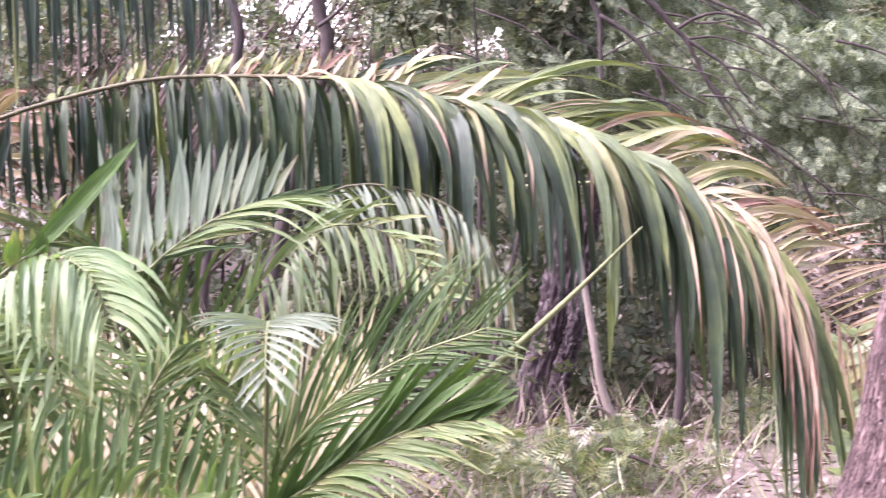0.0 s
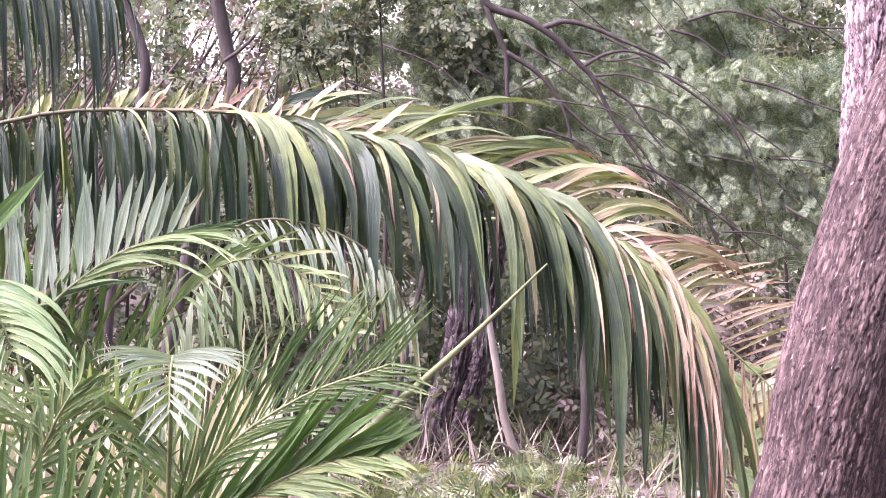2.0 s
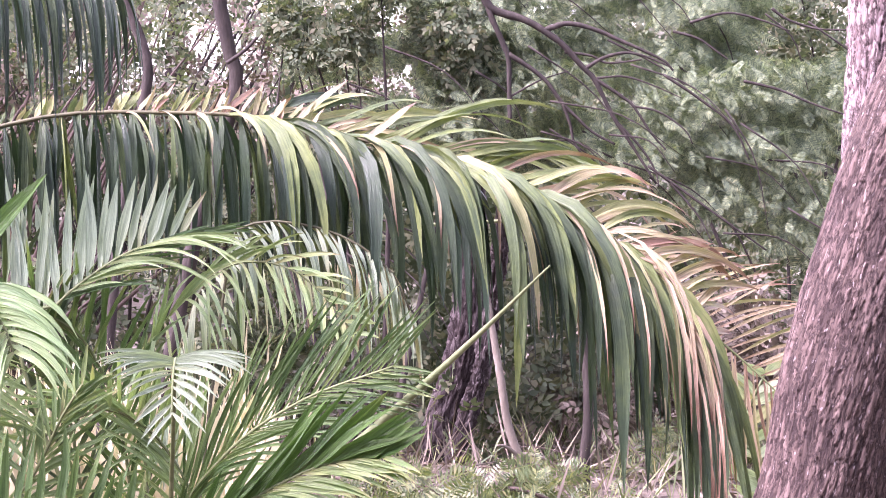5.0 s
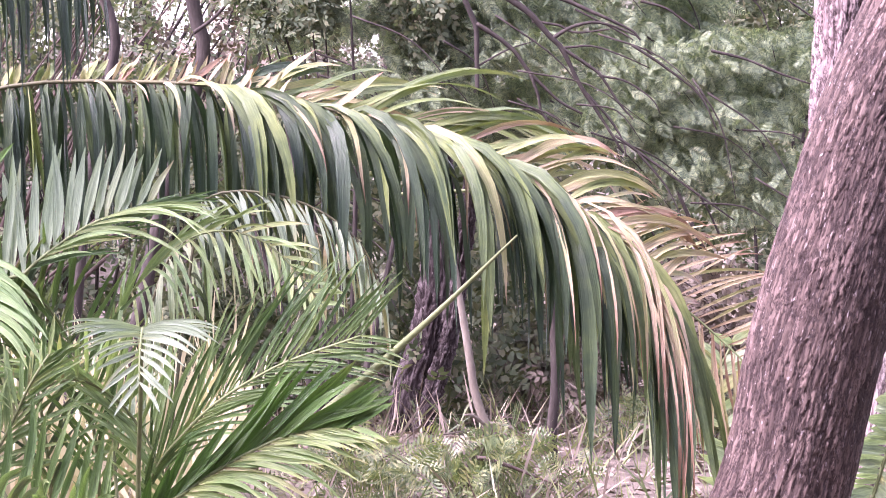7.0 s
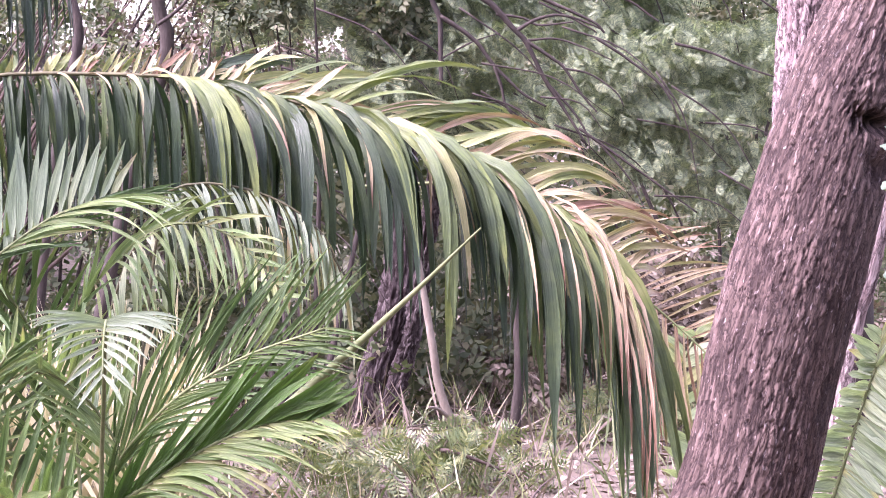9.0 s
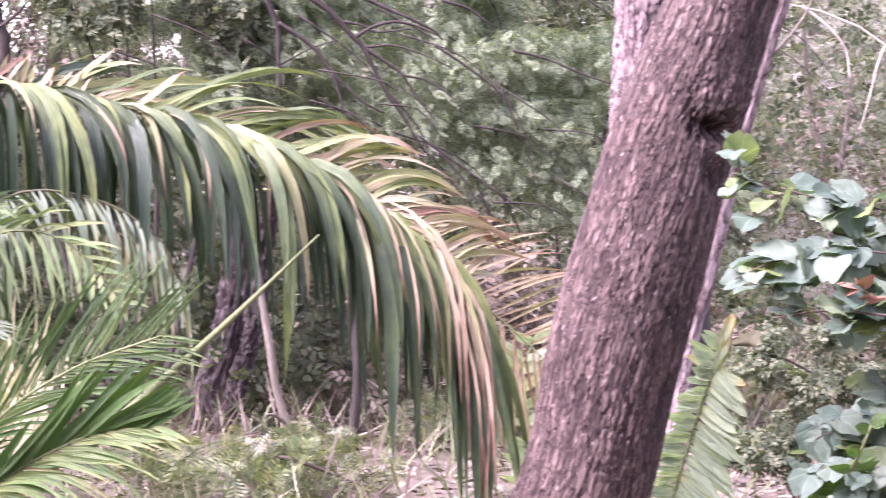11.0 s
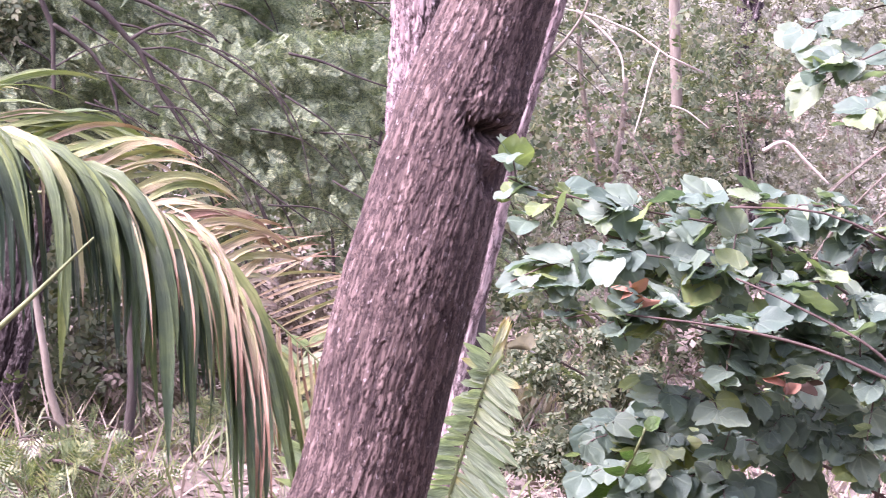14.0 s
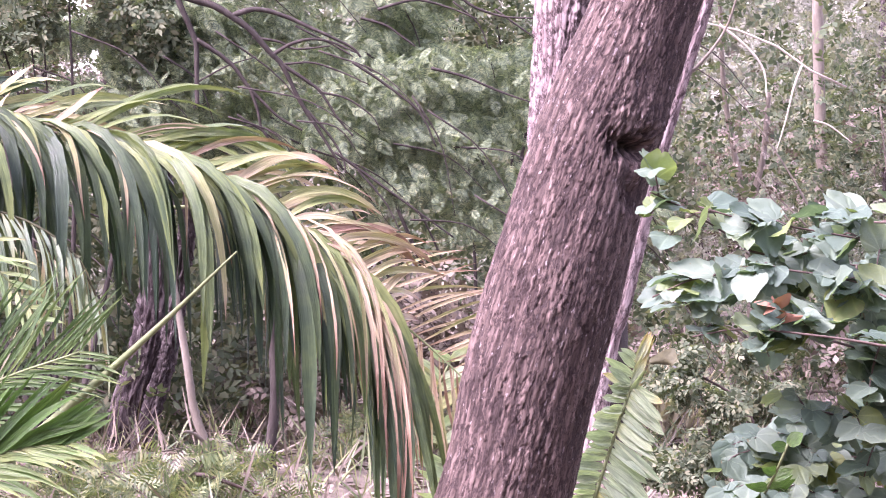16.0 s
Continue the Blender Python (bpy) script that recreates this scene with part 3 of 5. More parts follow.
# thin pale frond that droops behind the small one
frond(clump, [root, (-0.828, 9.0, 0.904), (-0.714, 9.0, 1.173), (-0.57, 8.95, 1.253), (-0.427, 8.9, 1.22), (-0.3, 8.85, 1.083)], [
    dict(out=(0.2, -0.6, 0.6), o=0.6, fwd=0.9, up=0.1, droop=0.35, length=0.24, width=0.011, dry=(0.1, 0.4), range=(0.4, 1), count=36, mid=0.4),
    dict(out=(-0.2, -0.4, -0.6), o=0.6, fwd=0.5, up=0.0, droop=0.7, length=0.26, width=0.011, dry=(0.1, 0.4), range=(0.4, 1), count=36, mid=0.4),
], 36, palm_pale, stalk, 0.006, 0.002)
# limp old frond, its leaflets bleached and hanging in strings
frond(clump, [root] + [(-0.632, 9.05, 1.177), (-0.575, 9.05, 1.333), (-0.461, 9.05, 1.347), (-0.333, 9.05, 1.312), (-0.220, 9.05, 1.234), (-0.163, 9.05, 1.121)], [
    dict(out=(0.1, -1, 0), o=0.35, fwd=0.25, up=-0.4, droop=1.3, length=(0.3, 0.34), width=0.013, dry=(-0.1, 0.3), range=(0.68, 1), count=34, mid=0.5, least=0.7, twist=1.4, vary=(0.5, 1.2), wild=0.9, mat=palm_glaucous),
    dict(out=(0.1, 1, 0), o=0.35, fwd=0.35, up=-0.3, droop=1.1, length=(0.3, 0.34), width=0.013, dry=(0.1, 0.9), range=(0.55, 1), count=30, mid=0.5, least=0.7, twist=1.4, vary=(0.5, 1.2), wild=0.7, mat=palm_green),
], 40, palm_glaucous, stalk_old, 0.006, 0.003, label="old frond with limp bleached leaflets")
# unopened spear
stem("spear", [root, (-0.614, 8.75, 0.565), (-0.364, 8.7, 0.756), (-0.144, 8.65, 0.952), (0.019, 8.6, 1.104), (0.176, 8.55, 1.259)], 0.036, 0.0025, stalk, clump, 9, 40, label="unopened yellow-green spear leaf", power=0.8)


# ---- the leaning tree ----
def bark_stem(name, ctrl, radii, material, parent, nu=220, nv=460, amp=0.012, hole=None, seed=0.0):
    """A trunk with stringy, furrowed bark: plates that run along the stem, split by fissures."""
    c = np.hstack([np.array(ctrl, float), np.array(radii, float)[:, None]])
    pr = spline(c, nv)
    p, rad = pr[:, :3], pr[:, 3]
    tan = np.gradient(p, axis=0)
    s = np.r_[0, np.cumsum(np.linalg.norm(np.diff(p, axis=0), axis=1))]
    verts, deep, tint, coords = [], [], [], []
    side = np.array((1.0, 0, 0))
    for i in range(nv):
        t = unit(tan[i])
        side = unit(side - t * np.dot(side, t))
        other = np.cross(t, side)
        for k in range(nu):
            a = 2 * math.pi * k / nu
            ca, sa = math.cos(a), math.sin(a)
            r = rad[i]
            lump = noise.noise(Vector((ca * 1.2 + seed, sa * 1.2, s[i] * 2.2))) * 0.06
            q0 = Vector((ca * r, sa * r + seed, s[i]))
            warp = noise.noise(Vector((q0.x * 30, q0.y * 30, s[i] * 12)))
            fine = noise.noise(Vector((q0.x * 110, q0.y * 110, s[i] * 40)))
            u = Vector((q0.x * 84 + warp * 0.6 + fine * 0.55, q0.y * 84 + fine * 0.55, s[i] * 9 + warp * 0.4 + fine * 0.45))
            dist, near = noise.voronoi(u)
            gap = dist[1] - dist[0]
            crack = max(0.0, 1 - gap / 0.17)
            plate = noise.cell(near[0] * 3.7)
            n2 = noise.noise(Vector((q0.x * 190, q0.y * 190, s[i] * 9)))
            fall = (u.z - near[0].z) * 0.9
            ledge = noise.noise(Vector((q0.x * 45, q0.y * 45, s[i] * 30)))
            h = (0.5 * n2 + 0.3 * fine - 1.1 * crack + 0.7 * plate - fall + (0.4 if ledge > 0.12 else 0.0)) * amp
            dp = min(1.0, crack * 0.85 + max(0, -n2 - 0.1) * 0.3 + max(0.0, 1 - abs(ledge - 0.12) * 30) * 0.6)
            tint.append(plate * 0.5 + 0.5)
            coords.append((q0.x, q0.y, s[i]))
            if hole:
                for ha, hs, wa, ws, dpt in hole:
                    da = (a - ha + math.pi) % (2 * math.pi) - math.pi
                    q = (da / wa) ** 2 + ((s[i] - hs) / ws) ** 2
                    q *= max(0.3, 1 + 1.1 * fine + 0.9 * warp + 0.4 * n2)
                    if q < 3:
                        g = math.exp(-q * 1.5)
                        h -= dpt * g
                        # the hollow's dark is put into the colour as well as the shape
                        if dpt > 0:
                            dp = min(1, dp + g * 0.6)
            rr = r * (1 + lump) + h
            verts.append(p[i] + rr * (ca * side + sa * other) - p[0])
            deep.append(dp)
    idx = np.arange(nu * nv).reshape(nv, nu)
    nxt = np.roll(idx, -1, axis=1)
    quads = np.stack([idx[:-1], nxt[:-1], nxt[1:], idx[1:]], -1).reshape(-1, 4)
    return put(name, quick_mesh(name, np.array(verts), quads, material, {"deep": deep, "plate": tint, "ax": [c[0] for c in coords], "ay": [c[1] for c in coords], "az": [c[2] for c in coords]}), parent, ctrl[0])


tree = empty("tree", (0.85, 9.05, 0.0), "leaning tree with furrowed stringy reddish-brown bark and a forked stem", "tree")
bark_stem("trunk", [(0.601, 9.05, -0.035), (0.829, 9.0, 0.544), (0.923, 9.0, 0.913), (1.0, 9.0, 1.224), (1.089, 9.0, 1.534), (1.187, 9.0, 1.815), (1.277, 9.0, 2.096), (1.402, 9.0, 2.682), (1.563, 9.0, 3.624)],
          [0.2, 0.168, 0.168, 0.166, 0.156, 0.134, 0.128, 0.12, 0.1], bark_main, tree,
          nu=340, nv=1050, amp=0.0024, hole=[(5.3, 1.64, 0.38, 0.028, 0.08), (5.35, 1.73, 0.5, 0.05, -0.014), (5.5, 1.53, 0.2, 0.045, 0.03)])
bark_stem("stem", [(0.974, 9.12, 1.047), (0.987, 9.18, 1.274), (1.007, 9.24, 1.475), (1.027, 9.28, 1.735), (1.038, 9.3, 1.996), (1.064, 9.35, 2.695), (1.08, 9.4, 3.57)],
          [0.05, 0.06, 0.072, 0.076, 0.075, 0.07, 0.055], bark_pink, tree, nu=140, nv=460, amp=0.004, seed=4.0)
thin = empty("sapling", (1.85, 10.6, 0.0), "slender pale pinkish tree stem behind the leaning trunk", "tree")
bark_stem("trunk", [(1.155, 10.6, -0.366), (1.3, 10.6, 0.791), (1.357, 10.6, 1.024), (1.446, 10.6, 1.406), (1.527, 10.6, 1.688), (1.579, 10.6, 1.854), (1.656, 10.6, 2.151), (1.88, 10.6, 3.169)],
          [0.036, 0.032, 0.03, 0.027, 0.025, 0.024, 0.023, 0.015], bark_pink, thin, nu=44, nv=300, amp=0.002, seed=9.0)


# ---- the broad-leaved shrub ----
def broad_mesh(seed, size, curl):
    """A rounded leaf with a notched tip, cupped along its midrib, on a short stalk."""
    rng = random.Random(seed)
    verts, faces = [], []
    rows, cols = 7, 6
    for i in range(rows + 1):
        s = i / rows
        half = 0.5 * math.sin(math.pi * min(1, 0.1 + 0.9 * s) ** 0.8) ** 0.6 if s < 1 else 0.16
        for k in range(cols + 1):
            q = k / cols * 2 - 1
            x = q * half * size
            notch = 0.13 * size * max(0, (s - 0.6) / 0.4) * (1 - min(1, abs(q) * 2.2))
            heart = 0.1 * size * max(0, (0.3 - s) / 0.3) * abs(q)
            y = (s * size) - notch - heart
            z = curl * abs(x) + 0.05 * size * math.sin(s * 5 + rng.random() * 3 + q * 2) - 0.35 * curl * size * s * s
            verts.append((x, y, z))
    for i in range(rows):
        for k in range(cols):
            a = i * (cols + 1) + k
            faces.append((a, a + 1, a + cols + 2, a + cols + 1))
    o = len(verts)
    r = 0.0012
    for y, z in ((0.002, -0.001), (-0.03, 0.004)):
        for dx, dz in ((-r, 0), (0, r), (r, 0), (0, -r)):
            verts.append((dx, y, z + dz))
    for k in range(4):
        faces.append((o + k, o + (k + 1) % 4, o + 4 + (k + 1) % 4, o + 4 + k))
    return mesh_of("leaf", verts, faces, broad_leaf)


broad_meshes = [broad_mesh(i, random.uniform(0.085, 0.125), random.uniform(0.04, 0.32)) for i in range(12)]
shrub = empty("shrub", (2.9, 8.3, 0.0), "leafy shrub with rounded blue-green two-lobed leaves", "shrub")


def leaf_at(p, branch, way=None, hang=0.0):
    me = random.choice(broad_meshes)
    ob = put("leaf", me, branch, p)
    d = unit(way if way is not None else (random.gauss(0, 1), random.gauss(-0.3, 0.8), random.gauss(-0.5, 0.5)))
    nrm = np.array((random.gauss(-0.05, 0.4), random.gauss(-0.3 - hang, 0.4), 0.9))
    x = unit(np.cross(d, nrm))
    z = np.cross(x, d)
    sc = random.uniform(0.4, 0.92)
    ob.rotation_mode = "QUATERNION"
    ob.rotation_quaternion = Matrix((x, d, z)).transposed().to_quaternion()
    ob.scale = (sc, sc, sc)


def leafy_branch(ctrl, r0, twigs, leaves, spread, start=0.1, flat=0.45, of=None):
    hang = 0.5 if of else 0.0
    br = stem("branch", ctrl, r0, 0.002, twig_bark, of or shrub, 7, 30, 0.05)
    pts = spline(ctrl, 120)
    tan = np.gradient(pts, axis=0)
    for i in range(twigs):
        s = start + (1 - start) * (i + random.random()) / twigs
        k = min(119, int(s * 119))
        t = unit(tan[k])
        d = unit(t * 0.6 + np.array((random.gauss(0, 0.7), random.gauss(-0.1, 0.5), random.gauss(0, flat))))
        ln = spread * random.uniform(0.5, 1.1)
        a = pts[k]
        line = [a, a + d * ln * 0.5 + np.array((0, 0, 0.01)), a + d * ln + np.array((0, 0, -0.03))]
        tw = stem("twig", line, 0.003, 0.0012, twig_bark, br, 5, 8)
        tp = spline(line, 20)
        for j in range(leaves):
            q = tp[min(19, int((j + 0.7) / leaves * 19))]
            sgn = 1 if j % 2 else -1
            sd = unit(np.cross(d, (0.2, -0.5, 0.8)))
            leaf_at(q, br, unit(d * 0.5 + sd * sgn * 0.8 + np.array((0, -0.1, -0.08 - 0.5 * hang)) + np.array([random.gauss(0, 0.28) for _ in range(3)])), hang)
    return br


sroot = (2.9, 8.3, 0.0)
shrub_b = empty("shrub", (2.75, 8.35, 0.0), "low dense shrub with rounded dark green leaves", "shrub")
leafy_branch([sroot, (2.532, 8.3, 0.783), (2.072, 8.2, 0.925), (1.855, 8.2, 1.013), (1.577, 8.1, 1.077), (1.374, 8.1, 1.109)], 0.012, 28, 5, 0.16, 0.42)
leafy_branch([sroot, (2.492, 8.4, 1.064), (2.119, 8.4, 1.236), (1.897, 8.4, 1.322), (1.676, 8.35, 1.343), (1.432, 8.3, 1.253), (1.24, 8.3, 1.357), (1.127, 8.3, 1.41)], 0.01, 30, 5, 0.13, 0.42)
leafy_branch([sroot, (2.458, 8.5, 0.871), (2.145, 8.5, 1.111), (1.843, 8.45, 1.181), (1.503, 8.4, 1.183), (1.24, 8.4, 1.17)], 0.008, 26, 5, 0.14, 0.4)
leafy_branch([sroot, (2.402, 8.3, 0.679), (2.01, 8.3, 0.796), (1.738, 8.25, 0.866), (1.469, 8.2, 0.909)], 0.009, 18, 5, 0.15, 0.66, of=shrub_b)
leafy_branch([sroot, (2.315, 8.7, 0.469), (2.039, 8.7, 0.662), (1.755, 8.65, 0.749), (1.407, 8.6, 0.781)], 0.009, 20, 5, 0.16, 0.74, of=shrub_b)
leafy_branch([sroot, (2.409, 8.8, 0.567), (2.13, 8.8, 0.817), (1.853, 8.8, 0.845), (1.637, 8.75, 0.794)], 0.009, 22, 5, 0.15, 0.55, of=shrub_b)
leafy_branch([sroot, (2.488, 8.6, 0.727), (2.161, 8.6, 0.943), (1.878, 8.6, 0.97), (1.639, 8.55, 0.947)], 0.008, 18, 5, 0.14, 0.5, of=shrub_b)
leafy_branch([sroot, (2.301, 8.4, 0.482), (1.958, 8.35, 0.62), (1.685, 8.3, 0.692), (1.384, 8.3, 0.705)], 0.009, 16, 5, 0.15, 0.74, of=shrub_b)
leafy_branch([sroot, (2.717, 8.5, 1.405), (2.447, 8.5, 1.724), (2.207, 8.5, 1.75), (2.022, 8.5, 1.697), (1.916, 8.5, 1.631)], 0.009, 26, 5, 0.17, 0.5)
leafy_branch([sroot, (2.686, 8.4, 1.341), (2.314, 8.4, 1.604), (2.156, 8.4, 1.644), (2.052, 8.4, 1.578), (2.013, 8.4, 1.499)], 0.008, 9, 4, 0.12, 0.6)
leafy_branch([sroot, (2.612, 8.6, 1.604), (2.34, 8.6, 1.846), (2.071, 8.6, 1.819), (1.884, 8.6, 1.752)], 0.008, 18, 4, 0.14, 0.5)
leafy_branch([sroot, (2.471, 8.55, 0.974), (2.134, 8.5, 1.138), (1.854, 8.5, 1.218), (1.578, 8.45, 1.234), (1.379, 8.45, 1.207)], 0.008, 26, 5, 0.13, 0.42)
leafy_branch([sroot] + [(2.009, 8.30, 1.071), (1.756, 8.20, 1.157), (1.546, 8.15, 1.219), (1.362, 8.15, 1.239), (1.218, 8.15, 1.219), (1.114, 8.15, 1.174)], 0.006, 14, 5, 0.12, 0.6)
leafy_branch([sroot] + [(1.942, 8.30, 0.965), (1.650, 8.20, 1.040), (1.459, 8.10, 1.092), (1.316, 8.10, 1.106), (1.199, 8.10, 1.087)], 0.006, 12, 5, 0.12, 0.6)
leafy_branch([sroot] + [(2.004, 8.40, 1.254), (1.736, 8.30, 1.285), (1.476, 8.20, 1.328), (1.317, 8.20, 1.354), (1.225, 8.20, 1.380)], 0.006, 12, 5, 0.12, 0.6)
leafy_branch([sroot] + [(2.223, 8.60, 1.052), (2.110, 8.60, 0.997), (2.012, 8.60, 0.942), (1.914, 8.60, 0.901)], 0.007, 14, 5, 0.14, 0.68, of=shrub_b)
for line, rr in (([sroot, (2.314, 8.0, 0.838), (2.009, 7.95, 0.94), (1.794, 7.93, 1.03), (1.585, 7.95, 1.081), (1.357, 8.0, 1.109)], 0.008),
                 ([sroot, (2.353, 8.15, 1.132), (2.043, 8.1, 1.246), (1.824, 8.08, 1.336), (1.613, 8.1, 1.348)], 0.006),
                 ([(2.009, 7.95, 0.94), (1.898, 7.95, 1.043), (1.716, 7.98, 1.141), (1.607, 8.0, 1.19)], 0.004)):
    stem("branch", line, rr, 0.0025, twig_bark, shrub, 7, 30, 0.06)
for line in ([sroot, (2.167, 8.6, 0.455), (2.084, 8.6, 0.645), (2.035, 8.6, 0.808)], [sroot, (2.139, 8.65, 0.38), (2.124, 8.65, 0.585), (2.155, 8.65, 0.831)]):
    stem("branch", line, 0.012, 0.007, twig_bark, shrub, 8, 24, 0.04)
for k, (p, sc) in enumerate((((1.722, 8.0, 0.926), 0.5), ((1.772, 8.0, 0.958), 0.42), ((1.697, 8.0, 0.97), 0.4), ((1.39, 8.05, 1.15), 0.5),
                            ((1.363, 8.0, 1.169), 0.4), ((1.396, 8.0, 1.15), 0.42))):
    me = broad_mesh(90 + k, 0.085, 2.2)
    me.materials.clear()
    me.materials.append(dead_leaf)
    ob = put("dead_leaf", me, shrub, p, "curled orange-red dead leaf")
    ob.rotation_euler, ob.scale = (1.1, 0.4 + 2 * k, 0.9 * k), (sc, sc, sc)

# ---- the pale torn leaf behind the tree, and others of its kind ----
torn = empty("banana_plant", (1.35, 10.2, 0.0), "banana-like plant with pale green leaf torn into strips", "plant")
broot = (1.35, 10.2, 0.0)
frond(torn, [broot] + [(1.167, 10.10, 0.320), (1.203, 10.10, 0.445), (1.248, 10.10, 0.592), (1.291, 10.10, 0.728), (1.321, 10.10, 0.816), (1.337, 10.10, 0.897)], [
    dict(out=(0.75, -0.25, -0.65), o=1.0, fwd=0.0, up=0.0, droop=0.05, length=(0.17, 0.2), width=0.024, vary=(0.75, 1.1), broad=(0.7, 1.5), dry=(0.0, 0.22), range=(0.3, 0.93), count=44, mid=0.5, least=0.6, fold=0.14, segs=6, wild=0.25, limp=5.0),
    dict(out=(-0.9, -0.35, 0.12), o=1.0, fwd=0.0, up=0.0, droop=0.12, length=(0.14, 0.1), width=0.024, vary=(0.6, 1.15), broad=(0.6, 1.5), dry=(0.0, 0.2), range=(0.3, 0.93), count=38, mid=0.4, least=0.6, fold=0.14, segs=6, wild=0.25, limp=5.0),
    dict(out=(0.5, -0.3, 0.6), o=0.8, fwd=0.8, up=0.0, droop=0.1, length=0.13, width=0.022, dry=(0.5, 0.9), range=(0.9, 1.0), count=9, mid=0.5, least=0.7, fold=0.1, segs=6),
    dict(out=(-0.8, -0.2, 0.3), o=0.8, fwd=0.3, up=0.0, droop=0.2, length=0.1, width=0.026, dry=(0.05, 0.2), range=(0.88, 1.0), count=6, mid=0.5, least=0.7, fold=0.1, segs=6),
], 30, palm_torn, stalk, 0.009, 0.004, jitter=0.05, label="pale green leaf torn into strips along its rib")
frond(torn, [broot, (1.002, 10.6, 0.256), (0.851, 10.6, 0.524), (0.801, 10.6, 0.724), (0.85, 10.6, 0.857)], [
    dict(out=(1, -0.3, 0.2), o=0.9, fwd=0.4, up=0.0, droop=0.1, length=0.22, width=0.035, dry=(0.1, 0.4), range=(0.3, 1.0), count=18, mid=0.35, fold=0.1, segs=6),
    dict(out=(-1, -0.3, 0.2), o=0.9, fwd=0.4, up=0.0, droop=0.1, length=0.2, width=0.035, dry=(0.1, 0.4), range=(0.3, 1.0), count=18, mid=0.35, fold=0.1, segs=6),
], 20, palm_torn, stalk, 0.01, 0.004)
frond(torn, [broot, (1.421, 9.6, 0.383), (1.408, 8.6, 0.618), (1.383, 8.1, 0.758), (1.403, 8.0, 0.851)], [
    dict(out=(1, 0, 0.4), o=0.9, fwd=0.5, up=0.0, droop=0.1, length=0.1, width=0.035, dry=(0.1, 0.3), range=(0.65, 1.0), count=9, mid=0.35, fold=0.08, segs=6),
    dict(out=(-1, 0, -0.2), o=0.9, fwd=0.5, up=0.0, droop=0.1, length=0.09, width=0.035, dry=(0.1, 0.3), range=(0.65, 1.0), count=9, mid=0.35, fold=0.08, segs=6),
], 9, palm_bright, stalk, 0.008, 0.003)


# ---- ground ----
def ground_height(x, y):
    return 0.10 * noise.noise(Vector((x * 0.35, y * 0.35, 0))) + 0.03 * noise.noise(Vector((x * 2.1, y * 2.1, 4)))


xs = np.concatenate([[-400, -120, -40], np.linspace(-14, 16, 121), [40, 120, 400]])
ys = np.concatenate([[-60, -20, -5], np.linspace(2, 42, 161), [60, 120, 400, 900]])
gv = [(x, y, ground_height(x, y) if -15 < x < 17 and 1 < y < 43 else 0.0) for y in ys for x in xs]
gi = np.arange(len(gv)).reshape(len(ys), len(xs))
gq = np.stack([gi[:-1, :-1], gi[:-1, 1:], gi[1:, 1:], gi[1:, :-1]], -1).reshape(-1, 4)
ground = new("ground", quick_mesh("ground", np.array(gv), gq, soil))
tagged(ground, "brown woodland ground covered with dry leaf litter", "ground", kind="structure")


# ---- leaf masses ----
RNG = np.random.default_rng(5)


def rotations(n, rng, droop=None):
    """n random frames; with droop, their y axis leans down."""
    y = rng.normal(size=(n, 3))
    if droop is not None:
        y = y * (0.7, 0.7, 0.35) + np.array(droop)
    y /= np.linalg.norm(y, axis=1)[:, None]
    h = rng.normal(size=(n, 3))
    x = np.cross(y, h)
    x /= np.linalg.norm(x, axis=1)[:, None]
    return np.stack([x, y, np.cross(x, y)], 1)


def in_clumps(clumps, n, rng):
    """n points in ellipsoids (x, y, z, rx, ry, rz), denser towards their skin."""
    c = np.array(clumps, float)
    w = (c[:, 3] * c[:, 4] * c[:, 5]) ** 0.67
    k = rng.choice(len(c), n, p=w / w.sum())
    d = rng.normal(size=(n, 3))
    d /= np.linalg.norm(d, axis=1)[:, None]
    p = c[k, :3] + d * c[k, 3:] * (rng.random(n) ** 0.45)[:, None]
    return p[~(in_gap(p) & (rng.random(n) < 0.6))]


def in_gap(p):
    """A thin place in the woods behind the palm, where the sky shows."""
    side = p[:, 0] / p[:, 1]
    rise = (p[:, 2] - 1.6) / p[:, 1]
    ragged = 0.006 * np.sin(p[:, 2] * 9) + 0.004 * np.sin(p[:, 0] * 23)
    a = (np.abs(side + 0.1 + ragged) < 0.013) & (rise > 0.008 + ragged)
    b = (np.abs(side + 0.076 + ragged) < 0.008) & (rise > 0.02 + ragged)
    return (p[:, 1] > 15.5) & (a | b)


def template_mass(name, template, points, frames, sizes, material, parent, origin):
    """Many small leaves of one shape, joined: template is an array (faces, 4, 3)."""
    t = np.asarray(template, float)
    nf = len(t)
    v = np.einsum("fkc,ncd->nfkd", t, frames) * sizes[:, None, None, None] + points[:, None, None, :] - np.array(origin)
    v = v.reshape(-1, 3)
    q = np.arange(len(v)).reshape(-1, 4)
    ob = put(name, quick_mesh(name, v, q, material), parent, origin)
    return tagged(ob, kind="stuff")


def feather(pairs=9, length=1.0, reach=0.42, w=0.05):
    """A feathery spray: fine leaflets in pairs along a rib, along y."""
    out = []
    for i in range(pairs):
        y = 0.1 + 0.85 * i / (pairs - 1)
        r = reach * math.sin(math.pi * (0.2 + 0.75 * i / (pairs - 1)))
        for sg in (-1, 1):
            z = -0.12 * r
            out.append([(0, y - w / 2, 0), (sg * r * 0.6, y + 0.16 * r - w / 2, z * 0.5), (sg * r, y + 0.34 * r, z * 2), (sg * r * 0.5, y + 0.16 * r + w / 2, z * 0.5)])
    out.append([(-0.012, 0, 0), (0.012, 0, 0), (0.006, 1, 0), (-0.006, 1, 0)])
    return np.array(out) * length


